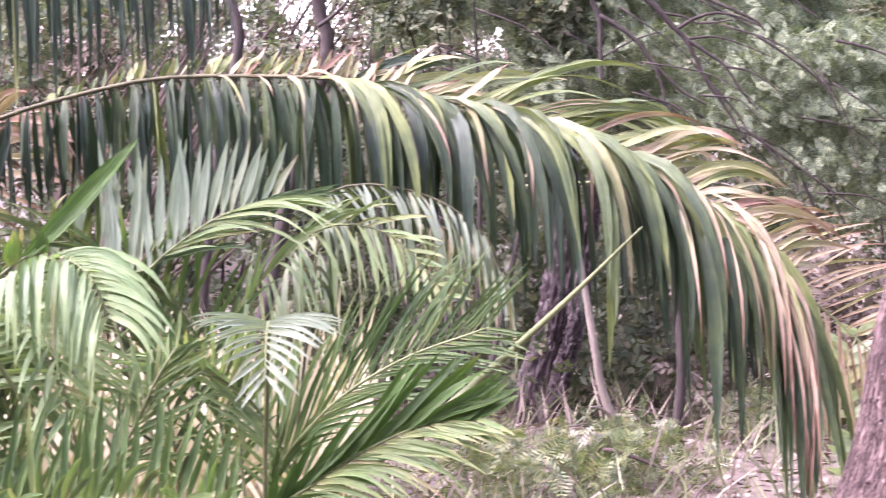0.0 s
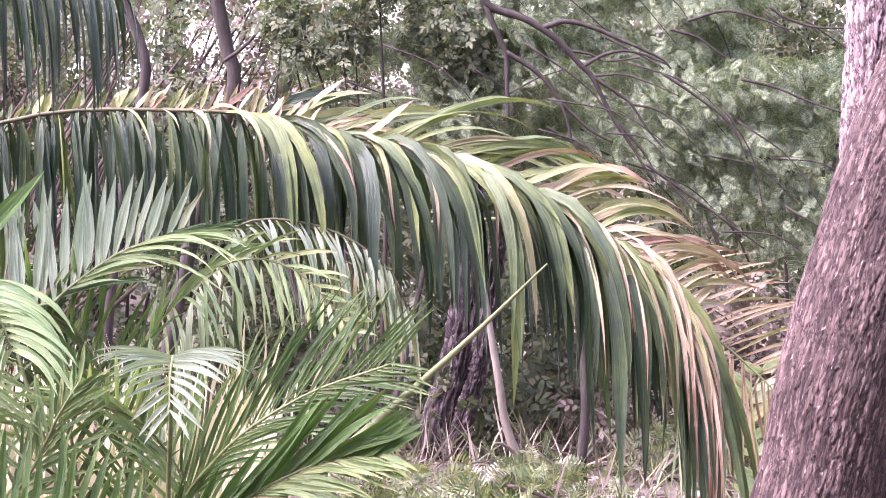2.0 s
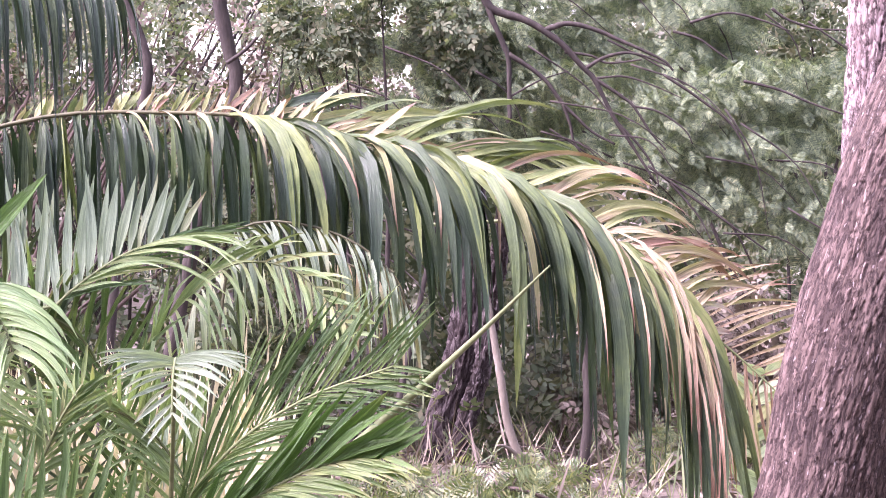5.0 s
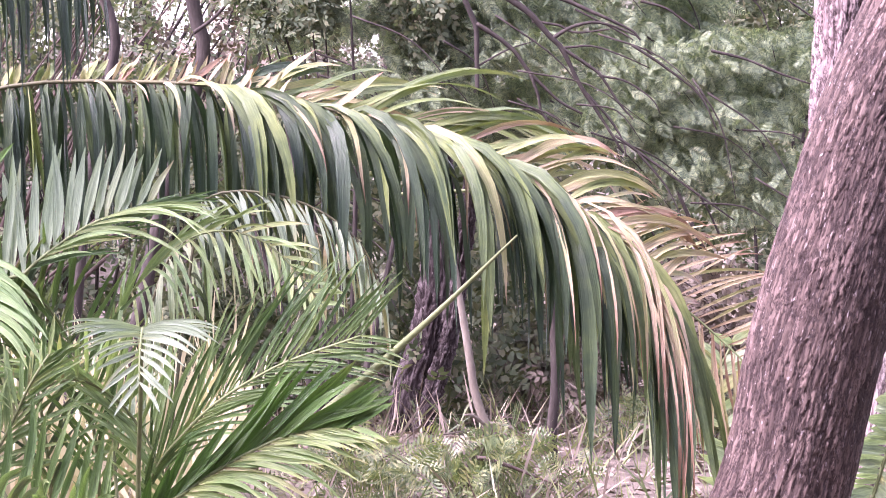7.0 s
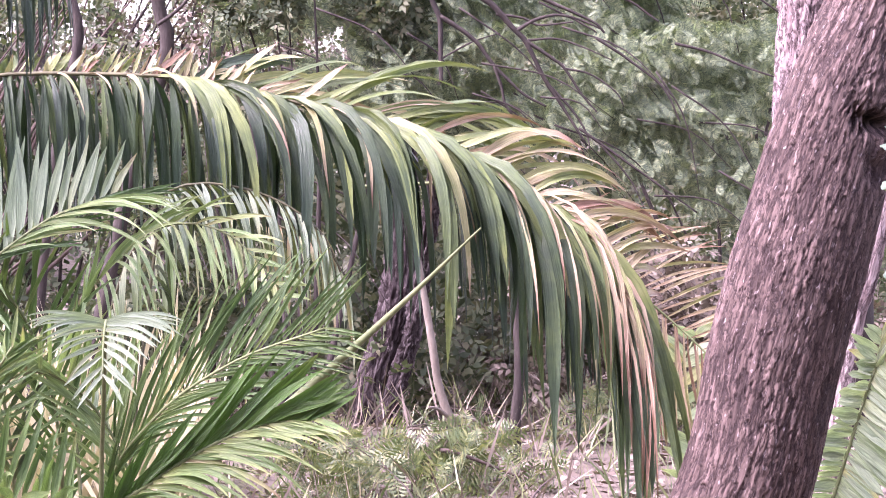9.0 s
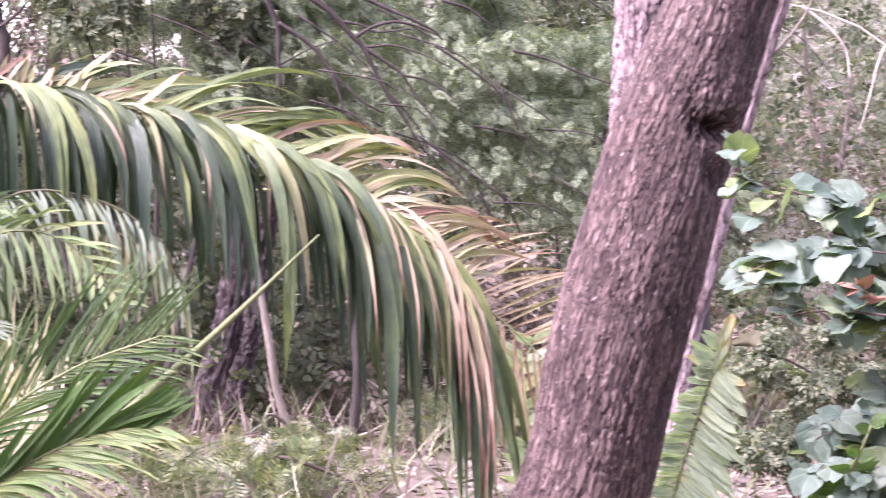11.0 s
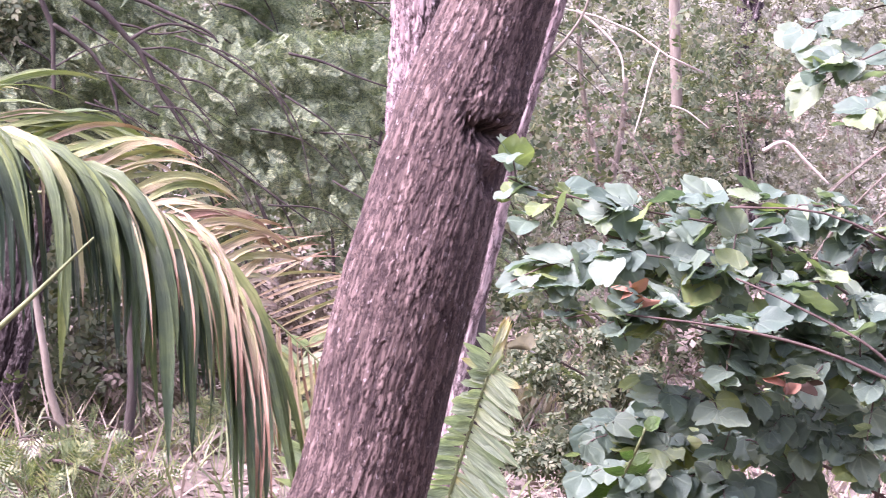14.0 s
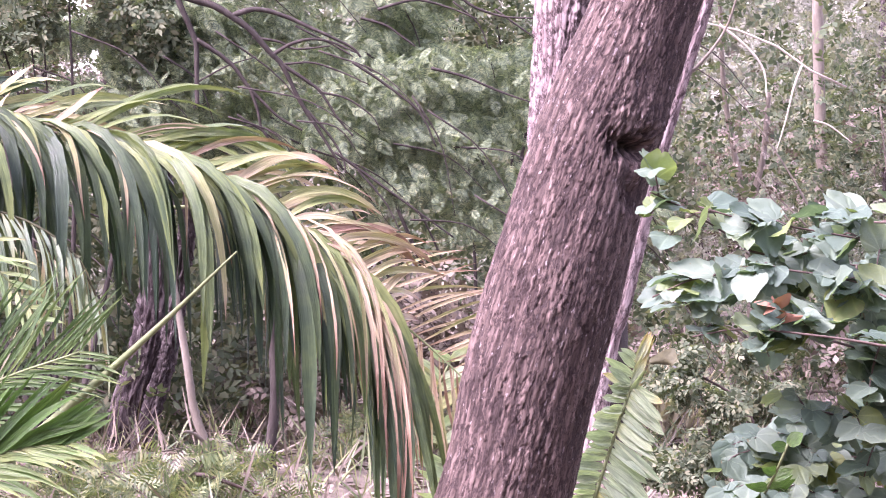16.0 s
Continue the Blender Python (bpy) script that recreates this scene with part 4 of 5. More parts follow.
LEAF = np.array([[(0, 0, 0), (0.26, 0.45, 0.07), (0, 1, -0.05), (-0.26, 0.45, 0.07)]])
SPRIG = np.concatenate([LEAF @ Matrix.Rotation(a, 3, "Z").transposed() * s + np.array((0, y, 0)) for a, y, s in
                        ((0.9, 0.0, 0.5), (-0.9, 0.15, 0.55), (0.8, 0.35, 0.5), (-0.8, 0.5, 0.5), (0.0, 0.6, 0.5))])

# feathery wattle behind the palms, with dark limbs
wattle = empty("wattle_tree", (1.9, 15.5, 0.0), "wattle tree with dark branching limbs and feathery grey-green foliage", "tree")
stem("trunk", [(1.9, 15.5, -0.1), (1.88, 15.5, 1.5), (1.6, 15.5, 3.2), (1.2, 15.4, 5.0)], 0.12, 0.05, dark_bark, wattle, 12, 30, 0.05)
limb = lambda pts, r0, r1: stem("limb", pts, r0 * 1.08, r1 * 1.1, dark_bark, wattle, 7, 40, 0.12)
limb([(-0.024, 14.70, 2.271), (0.038, 14.70, 2.099), (0.079, 14.70, 2.055), (0.194, 14.70, 2.018), (0.275, 14.70, 1.973), (0.355, 14.70, 1.915), (0.436, 14.70, 1.823), (0.482, 14.70, 1.777), (0.563, 14.70, 1.617), (0.620, 14.70, 1.532), (0.690, 14.70, 1.421), (0.736, 14.70, 1.348)], 0.019, 0.004)
limb([(0.047, 14.70, 2.083), (0.070, 14.70, 2.014), (0.109, 14.70, 1.927), (0.135, 14.70, 1.853), (0.137, 14.70, 1.743), (0.140, 14.70, 1.605)], 0.012, 0.008)
limb([(0.135, 14.70, 1.876), (0.218, 14.70, 1.823), (0.287, 14.70, 1.766), (0.356, 14.70, 1.674), (0.406, 14.70, 1.624), (0.476, 14.70, 1.559), (0.568, 14.70, 1.509)], 0.01, 0.004)
limb([(0.356, 14.70, 1.674), (0.386, 14.70, 1.587), (0.402, 14.70, 1.518), (0.453, 14.70, 1.444), (0.499, 14.70, 1.394)], 0.007, 0.003)
limb([(0.275, 14.70, 1.973), (0.378, 14.70, 2.000), (0.493, 14.70, 1.973), (0.608, 14.70, 1.922), (0.677, 14.70, 1.892), (0.769, 14.70, 1.847), (0.804, 14.70, 1.808)], 0.011, 0.004)
limb([(0.447, 14.70, 1.817), (0.516, 14.70, 1.858), (0.608, 14.70, 1.881), (0.700, 14.70, 1.863), (0.792, 14.70, 1.824)], 0.008, 0.003)
limb([(0.362, 14.70, 1.885), (0.470, 14.70, 1.869), (0.539, 14.70, 1.840), (0.677, 14.70, 1.853)], 0.006, 0.003)
limb([(0.482, 14.70, 1.777), (0.586, 14.70, 1.709), (0.643, 14.70, 1.663), (0.712, 14.70, 1.559), (0.775, 14.70, 1.486)], 0.008, 0.003)
limb([(0.636, 14.70, 1.665), (0.747, 14.70, 1.640), (0.850, 14.70, 1.569), (0.885, 14.70, 1.509)], 0.005, 0.002)
limb([(0.574, 14.70, 1.601), (0.673, 14.70, 1.495), (0.731, 14.70, 1.403), (0.747, 14.70, 1.334)], 0.006, 0.003)
limb([(0.493, 14.70, 1.778), (0.608, 14.70, 1.784), (0.723, 14.70, 1.748), (0.838, 14.70, 1.697)], 0.005, 0.002)
limb([(0.803, 14.70, 1.968), (0.906, 14.70, 1.938), (0.976, 14.70, 1.890), (1.026, 14.70, 1.854)], 0.006, 0.003)
limb([(0.872, 14.70, 2.003), (1.021, 14.70, 2.042), (1.159, 14.70, 2.014), (1.278, 14.70, 1.968)], 0.006, 0.003)
limb([(1.204, 14.70, 2.060), (1.273, 14.70, 2.014), (1.388, 14.70, 1.978), (1.515, 14.70, 1.973)], 0.006, 0.003)
limb([(1.091, 14.70, 1.766), (1.229, 14.70, 1.732), (1.367, 14.70, 1.675), (1.516, 14.70, 1.624)], 0.006, 0.003)
limb([(0.769, 14.70, 1.789), (0.907, 14.70, 1.697), (1.046, 14.70, 1.583), (1.115, 14.70, 1.445)], 0.006, 0.003)
limb([(0.701, 14.70, 1.421), (0.863, 14.70, 1.307), (1.024, 14.70, 1.192), (1.185, 14.70, 1.077)], 0.006, 0.003)
limb([(0.793, 14.70, 1.352), (0.909, 14.70, 1.214), (0.978, 14.70, 1.076)], 0.005, 0.002)
limb([(0.137, 14.70, 1.701), (0.264, 14.70, 1.770), (0.378, 14.70, 1.807)], 0.004, 0.002)
for i in range(60):
    a = np.array((0.508, 14.9, 1.78)) + RNG.normal(size=3) * (0.8, 0.25, 0.55)
    d = np.array((random.uniform(0.3, 0.9), random.gauss(0, 0.15), random.uniform(-0.9, -0.2)))
    stem("twig", [a, a + d * 0.3 + (0.03, 0, 0.05), a + d * 0.6], 0.0045, 0.0015, dark_bark, wattle, 5, 9)
FEATHER = feather(10, 1.0, 0.3, 0.06)
wc = []
for i in range(150):
    wc.append((random.uniform(-0.75, 2.1), random.uniform(15.0, 16.4), random.uniform(1.3, 3.4), 0.2, 0.22, 0.075))
for x0, z0 in ((0.6, 1.5), (0.9, 1.75), (1.2, 1.5), (1.5, 1.3), (1.7, 1.6), (0.3, 1.8), (1.9, 1.2), (1.4, 1.15), (1.8, 0.95), (0.0, 1.75), (0.1, 2.0), (-0.1, 2.15), (0.25, 2.2), (-0.15, 1.6), (1.0, 1.3)):
    wc.append((x0, 15.15, z0, 0.28, 0.3, 0.11))
pts = in_clumps(wc, 28000, RNG)
template_mass("crown", FEATHER, pts, rotations(len(pts), RNG, (0.4, -0.1, -0.75)), RNG.uniform(0.05, 0.105, len(pts)), wattle_leaf, wattle, (0.6, 15.3, 2.0))


def bush(name, label, at, clumps, n, size, material, droop=None, template=SPRIG, category="bush", stems=4, group="", bark=None):
    ob = empty(name, at, label, category, group)
    for i in range(stems):
        c = random.choice(clumps)
        p = Vector(at)
        stem("branch", [p + Vector((random.gauss(0, 0.05), random.gauss(0, 0.05), -0.05)), (p + Vector(c[:3])) / 2 + Vector((random.gauss(0, 0.1), 0, 0.15)), c[:3]],
             random.uniform(0.008, 0.02), 0.003, bark or twig_bark, ob, 6, 14, 0.05)
    pts = in_clumps(clumps, n, RNG)
    n = len(pts)
    template_mass("foliage", template, pts, rotations(n, RNG, droop), RNG.uniform(0.7, 1.3, n) * size, material, ob, at)
    return ob


def heap(x, y, z, w, d, h, n):
    return [(x + random.uniform(-w, w), y + random.uniform(-d, d), z + random.uniform(-h, h), random.uniform(0.2, 0.45) * w, random.uniform(0.2, 0.45) * w, random.uniform(0.2, 0.4) * w) for _ in range(n)]


# two dark trunks and slim saplings standing in the litter
def forest_tree(label, lines, bark, at):
    ob = empty("tree", at, label, "tree", "woodland trees")
    for ctrl, r0, r1 in lines:
        if r0 >= 0.045:
            bark_stem("trunk", ctrl, np.linspace(r0, r1, len(ctrl)), bark_dark if bark is dark_bark else bark_pink, ob, 72, 280, 0.009, seed=random.uniform(0, 9))
        else:
            stem("trunk", ctrl, r0, r1, bark, ob, 12, 40, 0.05)
    return ob


forest_tree("dark rough tree trunk in the woodland, forked near the ground",
            [([(-0.185, 16.6, -0.101), (-0.159, 16.6, 0.186), (-0.055, 16.6, 0.578), (-0.016, 16.7, 1.201), (-0.121, 16.8, 2.248), (-0.277, 16.8, 4.331)], 0.09, 0.05),
             ([(-0.132, 16.5, -0.091), (-0.054, 16.5, 0.195), (0.023, 16.5, 0.455), (0.088, 16.5, 0.843), (0.191, 16.5, 1.722)], 0.05, 0.03)], dark_bark, (-0.172, 16.6, -0.101))
forest_tree("slim grey-brown sapling with a bare side twig",
            [([(0.262, 14.6, -0.081), (0.204, 14.6, 0.173), (0.135, 14.6, 0.357), (0.101, 14.6, 0.563), (0.032, 14.6, 0.976)], 0.022, 0.012),
             ([(0.181, 14.6, 0.242), (0.123, 14.55, 0.288), (0.089, 14.5, 0.297)], 0.01, 0.004),
             ([(0.181, 14.6, 0.253), (0.261, 14.6, 0.242), (0.378, 14.65, 0.168)], 0.01, 0.004)], pale_bark, (0.262, 14.6, -0.104))
forest_tree("slim upright dark sapling in the litter", [([(0.469, 15.0, -0.15), (0.453, 15.0, 0.157), (0.469, 15.0, 0.441), (0.433, 15.0, 1.006)], 0.026, 0.016)], dark_bark, (0.469, 15.0, -0.15))
forest_tree("dark bent tree trunk high behind the palm", [([(-1.612, 15.20, -0.021), (-1.502, 15.20, 1.127), (-1.388, 15.20, 1.735), (-1.386, 15.20, 1.866), (-1.421, 15.20, 1.980), (-1.476, 15.20, 2.127), (-1.558, 15.20, 2.601)], 0.026, 0.022)], dark_bark, (-1.612, 15.20, -0.021))
forest_tree("dark tree trunk behind the palm, with a side branch", [([(-1.458, 15.60, -0.063), (-1.211, 15.60, 1.115), (-1.039, 15.60, 1.726), (-1.063, 15.60, 1.897), (-1.087, 15.60, 2.019), (-1.107, 15.60, 2.141), (-1.135, 15.60, 2.676)], 0.034, 0.03), ([(-1.048, 15.20, 1.847), (-0.964, 15.20, 1.909), (-0.874, 15.20, 2.008), (-0.821, 15.20, 2.080)], 0.009, 0.004)], dark_bark, (-1.458, 15.60, -0.063))
forest_tree("grey trunk in the hazy woodland", [([(3.778, 20.9, -0.193), (3.807, 20.9, 0.267), (3.848, 20.9, 1.251), (3.828, 20.9, 1.774), (3.782, 20.9, 3.401)], 0.038, 0.03)], pale_bark, (3.778, 20.9, -0.193))
forest_tree("dark trunk in the hazy woodland", [([(4.523, 22.0, 0.405), (4.442, 22.0, 1.852), (4.456, 22.0, 2.126), (4.43, 22.0, 3.154)], 0.045, 0.04), ([(4.448, 22.0, 1.886), (4.525, 22.0, 2.161), (4.607, 22.0, 2.538)], 0.05, 0.03)], dark_bark, (4.533, 22.0, -0.634))
forest_tree("slim pale stems leaning in the scrub",
            [([(3.299, 20.0, 0.136), (3.262, 20.0, 1.0), (3.181, 20.0, 1.391), (3.125, 20.0, 1.735), (3.097, 20.0, 2.266)], 0.022, 0.012),
             ([(3.315, 20.0, 0.136), (3.299, 20.0, 1.015), (3.353, 20.0, 1.36), (3.382, 20.0, 1.704)], 0.03, 0.014)], pale_bark, (3.312, 20.0, -0.747))
forest_tree("bare arching pale vine stems",
            [([(4.2, 13, 0.0), (4.1, 13, 1.5), (3.4, 13, 3.0), (2.3, 13, 2.7), (1.973, 13.0, 1.972), (2.034, 13.0, 1.911), (2.197, 13.0, 1.85), (2.32, 13.0, 1.769), (2.391, 13.0, 1.718), (2.483, 13.0, 1.688)], 0.008, 0.004),
             ([(2.014, 13.0, 1.911), (2.116, 13.0, 1.83), (2.177, 13.0, 1.749), (2.19, 13.0, 1.647)], 0.006, 0.003),
             ([(2.32, 13.0, 1.769), (2.29, 13.0, 1.688), (2.26, 13.0, 1.566), (2.23, 13.0, 1.464)], 0.004, 0.002),
             ([(2.362, 13.0, 1.566), (2.423, 13.0, 1.546), (2.505, 13.0, 1.485)], 0.004, 0.002),
             ([(2.709, 13.0, 1.403), (2.79, 13.0, 1.434), (2.872, 13.0, 1.362), (2.955, 13.0, 1.281)], 0.008, 0.004)], vine_bark, (4.2, 13, 0.0))

G = "woodland scrub"
bush("bush", "low green ferny undergrowth on the litter", (0.1, 14.0, 0), heap(0.05, 14.0, 0.12, 0.55, 0.4, 0.07, 10), 420, 0.13, fern_leaf, (0, -0.3, 0.2), feather(8, 1.0, 0.35, 0.07), group=G)
bush("bush", "low green ferny undergrowth on the litter", (1.0, 15.6, 0), heap(1.0, 15.6, 0.08, 0.6, 0.4, 0.05, 7), 260, 0.12, fern_leaf, (0, -0.3, 0.2), feather(8, 1.0, 0.35, 0.07), group=G)
bush("bush", "dry scrub between the trunks", (-1.0, 17.5, 0), heap(-1.0, 17.5, 0.9, 1.4, 0.8, 0.7, 16), 2600, 0.11, bush_leaf, group=G)
bush("bush", "dry scrub between the trunks", (-3.0, 17.5, 0), heap(-2.8, 17.8, 1.4, 1.2, 0.8, 1.0, 14), 2400, 0.11, bush_leaf, group=G)
bush("bush", "twiggy scrub behind the wattle", (1.6, 19.5, 0), heap(1.0, 19.5, 1.6, 2.0, 0.9, 1.3, 34), 6500, 0.1, bush_leaf, group=G)
bush("bush", "dark-leaved bush beside the torn leaf", (2.0, 12.6, 0), heap(2.0, 12.6, 0.52, 0.26, 0.25, 0.26, 14), 1900, 0.05, bush_leaf, (0, -0.2, -0.5), group=G)
# the darker leaf material here stands for shaded gaps in the woodland
bush("bush", "grey-green bush with darker leaf colour for shade", (3.2, 21.0, 0), heap(3.0, 21.0, 1.1, 1.3, 0.8, 0.7, 18), 4600, 0.075, bush_leaf, group=G)
bush("bush", "grey-green bush with haze in its leaf colour", (5.2, 22.0, 0), heap(4.8, 22.0, 1.4, 1.8, 0.8, 1.0, 24), 9000, 0.055, haze_leaf, group=G)
bush("bush", "grey-green bush with haze in its leaf colour", (4.2, 25.0, 0), heap(4.2, 25.0, 2.0, 2.4, 0.8, 1.4, 24), 8000, 0.085, haze_leaf, group=G)

woods = empty("far_woods", (1.5, 32.0, 0.0), "distant woodland of grey-green trees, paled in colour for haze", "woods")
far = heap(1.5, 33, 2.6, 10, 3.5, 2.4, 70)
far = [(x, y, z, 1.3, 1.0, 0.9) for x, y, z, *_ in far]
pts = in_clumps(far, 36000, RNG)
template_mass("foliage", SPRIG, pts, rotations(len(pts), RNG), RNG.uniform(0.13, 0.29, len(pts)), haze_leaf, woods, (1.5, 32.0, 0.0))
for i in range(26):
    x, y = random.uniform(-8, 11), random.uniform(28, 36)
    stem("trunk", [(x, y, -0.1), (x + random.gauss(0, 0.2), y, 2), (x + random.gauss(0, 0.5), y, 5.5)], random.uniform(0.06, 0.14), 0.04, dark_bark, woods, 8, 14, 0.04)

# litter and dry grass
litter = empty("leaf_litter", (1.0, 14.0, 0.0), "dry brown leaves and bits of bark on the ground", "litter")
n = 30000
lp = np.stack([RNG.uniform(-4, 6.5, n), RNG.uniform(10.5, 24, n), np.zeros(n)], 1)
lp[:, 2] = [ground_height(x, y) + 0.012 for x, y, _ in lp]
fr = rotations(n, RNG)
fr[:, :, 2] *= 0.35
template_mass("leaves", LEAF, lp, fr, RNG.uniform(0.04, 0.11, n), dry_leaf, litter, (1.0, 14.0, 0.0))
for i in range(70):
    x, y = random.uniform(-2, 4), random.uniform(12.5, 20)
    z = ground_height(x, y) + 0.015
    a = random.uniform(0, math.pi)
    ln = random.uniform(0.3, 1.0)
    d = np.array((math.cos(a), math.sin(a), random.uniform(-0.03, 0.25)))
    p = np.array((x, y, z))
    stick = stem("stick", [p, p + d * ln * 0.5 + (0, 0, 0.04), p + d * ln], random.uniform(0.004, 0.012), 0.002, random.choice((pale_bark, twig_bark)), litter, 5, 9)
grass = empty("dry_grass", (2.4, 16.5, 0.0), "patch of straw-coloured dry grass", "grass")
gp = np.stack([RNG.uniform(2.25, 2.5, 900), RNG.uniform(17.0, 17.8, 900), np.zeros(900)], 1)
gf = rotations(900, RNG, (0, 0, 1.3))
template_mass("blades", LEAF * np.array((0.12, 1, 1)), gp, gf, RNG.uniform(0.15, 0.5, 900), straw, grass, (2.4, 16.5, 0.0))

# more scrub on the litter: dry stalks, seedlings and fallen twigs between the trunks
for x, y, w, m, nn, sz, lab in ((0.9, 17.2, 0.9, dry_leaf, 900, 0.09, "dry pinkish twiggy scrub with dead leaves"), (-1.5, 16.4, 0.7, bush_leaf, 800, 0.09, "low grey-green scrub on the litter"),
                                (1.9, 17.6, 0.9, dry_leaf, 900, 0.09, "dry pinkish twiggy scrub with dead leaves"), (0.4, 18.6, 1.2, haze_leaf, 1500, 0.1, "grey-green scrub on the litter, paled in colour for haze"),
                                (3.0, 17.5, 0.8, bush_leaf, 800, 0.09, "low grey-green scrub on the litter"), (3.9, 16.8, 0.8, dry_leaf, 700, 0.09, "dry pinkish twiggy scrub with dead leaves")):
    bush("bush", lab, (x, y, 0), heap(x, y, 0.35, w, 0.5, 0.3, 10), nn, sz, m, group=G, stems=14, bark=pale_bark)

# unseen foliage all round, behind the camera too, added to block low sky light
ring = empty("light_block_ring", (0.5, -4.0, 0.0), "unseen ring of dark foliage added to block side light", "woods")
nr = 9000
ang = RNG.uniform(math.radians(-215), math.radians(35), nr)
rad = RNG.uniform(8.5, 11.5, nr)
rp = np.stack([0.7 + rad * np.cos(ang), 6.0 + rad * np.sin(ang), 5.2 * RNG.random(nr) ** 0.8], 1)
rp = rp[(np.abs(rp[:, 0]) > 5.5) | (rp[:, 1] < -1.0)]
template_mass("foliage", SPRIG, rp, rotations(len(rp), RNG), RNG.uniform(0.5, 1.1, len(rp)), bush_leaf, ring, (0.5, -4.0, 0.0))

# stalks and seedlings that stand in the litter
under = empty("undergrowth", (1.0, 16.0, 0.0), "thin dry stalks and green seedlings standing in the litter", "undergrowth")
for nm, mt, nn, lo, hi in (("dry_stalks", dry_leaf, 5000, 0.1, 0.4), ("green_blades", fern_leaf, 5000, 0.1, 0.35), ("straw_blades", straw, 500, 0.1, 0.3)):
    up = np.stack([RNG.uniform(-3.6, 5.5, nn), RNG.uniform(12.6, 23, nn), np.zeros(nn)], 1)
    up[:, 2] = [ground_height(x, y) for x, y, _ in up]
    template_mass(nm, LEAF * np.array((0.06, 1, 1)), up, rotations(nn, RNG, (0, 0, 1.1)), RNG.uniform(lo, hi, nn), mt, under, (1.0, 16.0, 0.0))
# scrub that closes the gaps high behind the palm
bush("bush", "dry scrub behind the palm, leaf colour paled for haze", (-2.0, 20.5, 0), heap(-1.9, 20.5, 1.9, 2.2, 0.7, 1.0, 34), 5200, 0.09, haze_leaf, group=G, stems=22, bark=pale_bark)
bush("bush", "dry scrub with brown leaves behind the palm", (-2.4, 16.5, 0), heap(-2.0, 16.5, 1.6, 1.1, 0.5, 0.6, 22), 2600, 0.06, bush_leaf, group=G, stems=40, bark=twig_bark)

# further fronds that fill the clump
back_palm = empty("palm_clump", (-1.0, 9.4, 0.0), "feather palms crowding behind the clump", "palm")
for i in range(9):
    x0 = -1.8 + 1.1 * (i % 8) / 7 + random.uniform(-0.06, 0.06)
    y0 = 9.0 + 0.5 * (i // 8) + random.uniform(-0.1, 0.1)
    h = random.uniform(0.75, 1.15) - 0.25 * max(0, x0 + 1.0)
    lean = random.uniform(-0.35, 0.4 - 0.5 * (i % 8) / 7)
    line = [(-1.0 + (x0 + 1) * 0.6, 9.4, 0), (x0, y0, h * 0.65), (x0 + lean * 0.3, y0 - 0.05, h), (x0 + lean * 0.8, y0 - 0.15, h + 0.12), (x0 + lean * 1.4, y0 - 0.25, h + 0.05)]
    frond(back_palm, line, [
        dict(out=(-0.7, -0.4, 0.4), o=0.8, fwd=0.6, up=0.2, droop=0.2, length=0.34, width=0.013, dry=(0.05, 0.3), range=(0.4, 1), count=34, mid=0.4),
        dict(out=(0.7, -0.4, 0.4), o=0.8, fwd=0.6, up=0.2, droop=0.2, length=0.34, width=0.013, dry=(0.05, 0.3), range=(0.4, 1), count=34, mid=0.4),
    ], 26, (palm_mid, palm_pale, palm_green)[i % 3], stalk, 0.006, 0.003, single=False)

bush("bush", "pinkish-brown dry scrub in the hazy woodland", (3.9, 19.3, 0), heap(3.9, 19.3, 1.3, 1.2, 0.5, 0.6, 14), 700, 0.05, dry_leaf, group=G, stems=12, bark=pale_bark)

bush("bush", "tangle of dry brown leaves and twigs behind the palm", (-1.7, 17.2, 0), heap(-1.7, 17.2, 1.7, 1.3, 0.3, 0.5, 16), 1300, 0.07, dry_leaf, group=G, stems=30, bark=dark_bark)

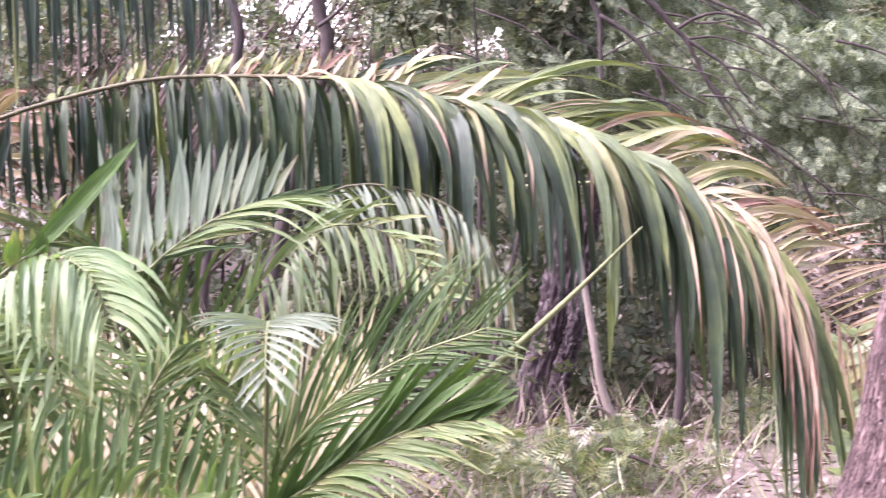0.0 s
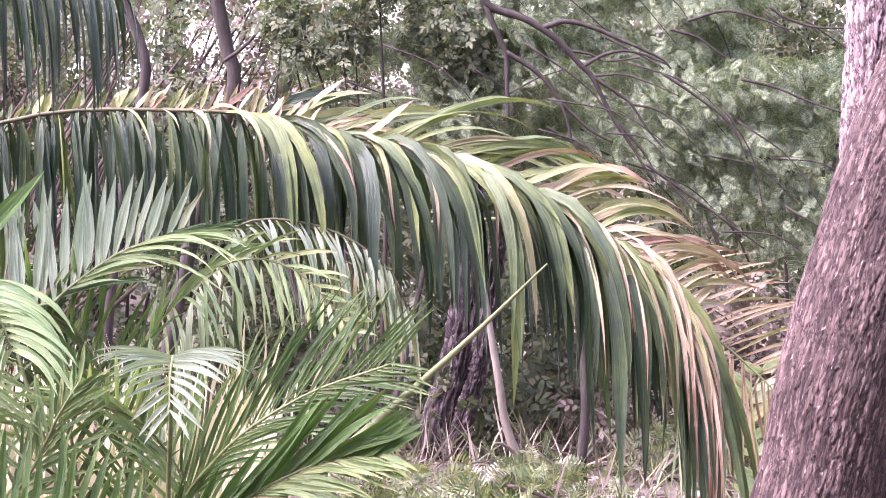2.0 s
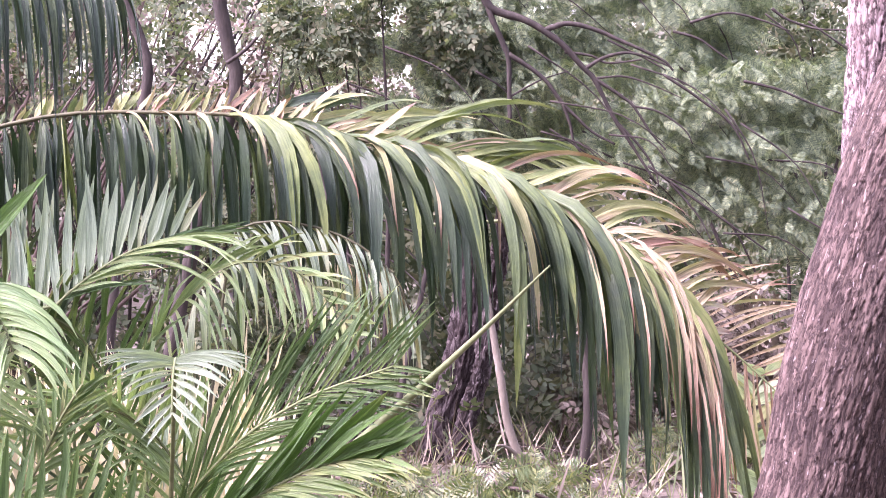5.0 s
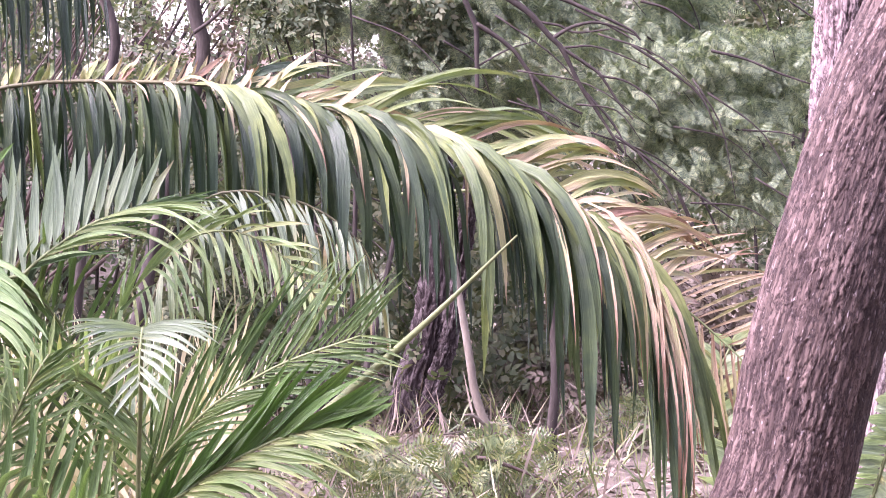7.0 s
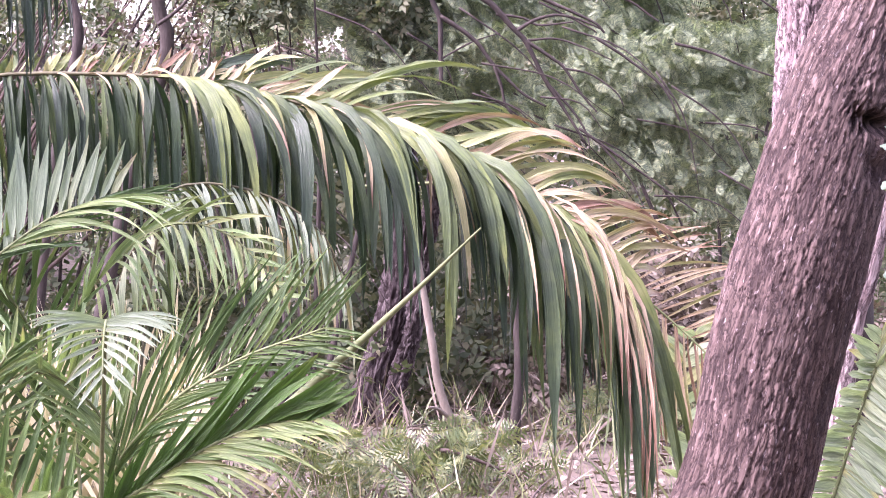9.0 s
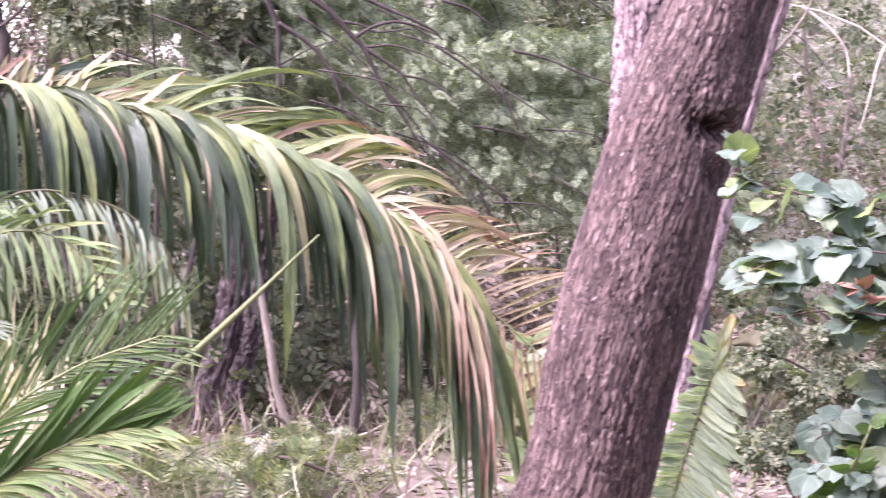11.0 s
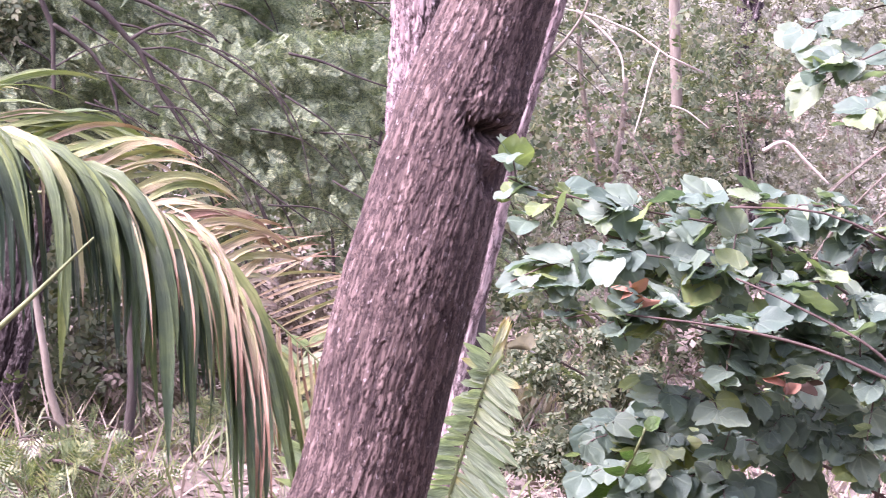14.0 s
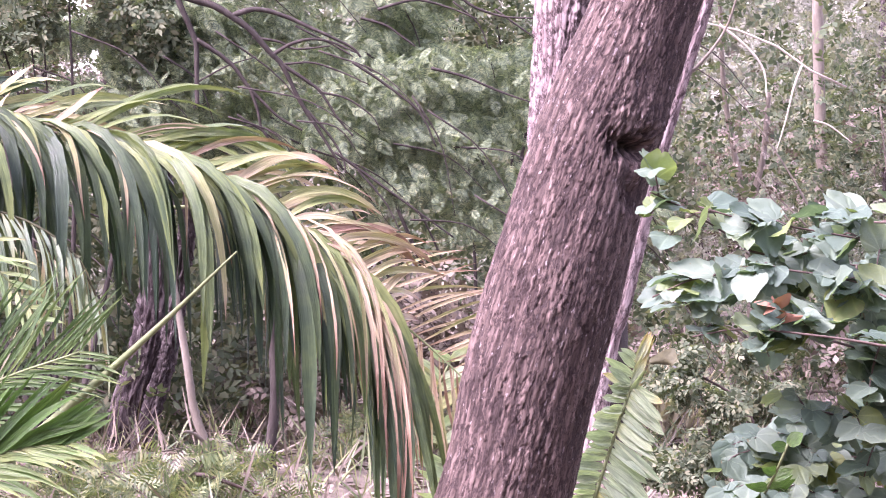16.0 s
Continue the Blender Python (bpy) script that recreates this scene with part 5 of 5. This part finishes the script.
me = broad_mesh(97, 0.1, 1.2)
me.materials.clear()
me.materials.append(stalk_old)
ob = put("dead_leaf", me, torn, (1.422, 10.0, 0.881), "brown dead leaf caught on the plant")
ob.rotation_euler, ob.scale = (0.6, 0.9, 1.3), (0.65, 0.65, 0.65)
bush("bush", "shady grey-green scrub high behind the palm", (-2.2, 18.8, 0), heap(-2.0, 18.8, 2.2, 1.6, 0.4, 0.8, 26), 4200, 0.085, bush_leaf, group=G, stems=26, bark=dark_bark)

frond(back_palm, [(-1.0, 9.4, 0.0), (-0.784, 9.5, 0.985), (-0.664, 9.5, 1.224), (-0.485, 9.5, 1.276), (-0.262, 9.5, 1.194)], [
    dict(out=(0, -1, 0), o=0.4, fwd=0.2, up=-0.4, droop=1.4, length=0.3, width=0.014, dry=(0.2, 1.2), range=(0.45, 1), count=40, mid=0.5, least=0.7, twist=1.3, vary=(0.5, 1.2)),
], 40, palm_glaucous, stalk_old, 0.006, 0.003, label="old frond with limp greyish leaflets")

stem("branch", [(1.527, 10.6, 1.688), (1.592, 10.65, 1.738), (1.674, 10.7, 1.839), (1.715, 10.7, 1.956)], 0.007, 0.003, pale_bark, thin, 6, 12, 0.05)
bush("bush", "grey-green scrub that closes the view behind the wattle", (1.7, 18.3, 0), heap(1.7, 18.3, 2.2, 1.0, 0.4, 0.6, 16), 2600, 0.08, bush_leaf, group=G, stems=14, bark=dark_bark)
bush("bush", "tall grey-green bush in the distance, paled in colour for haze", (4.6, 27.0, 0), heap(4.6, 27.0, 2.4, 3.0, 0.6, 1.2, 34), 8000, 0.11, haze_leaf, group=G, stems=10, bark=dark_bark)

# dry grass on the open ground behind the palms
grass = empty("dry_grass", (-1.5, 13.4, 0.0), "tall pale dry grass behind the palm clump", "grass")
gp = np.stack([RNG.uniform(-2.4, -0.8, 800), RNG.uniform(12.4, 14.2, 800), np.zeros(800)], 1)
template_mass("blades", LEAF * np.array((0.1, 1, 1)), gp, rotations(800, RNG, (0, 0, 2.4)), RNG.uniform(0.3, 0.85, 800), straw, grass, (-1.5, 13.4, 0.0))
bush("tree", "dark leafy tree crown behind the long frond", (-0.43, 15.0, 0), heap(-0.43, 15.0, 1.98, 0.42, 0.12, 0.24, 13), 1500, 0.06, bush_leaf, (0.1, -0.1, -0.5), category="tree", group="woodland trees", stems=9, bark=dark_bark)
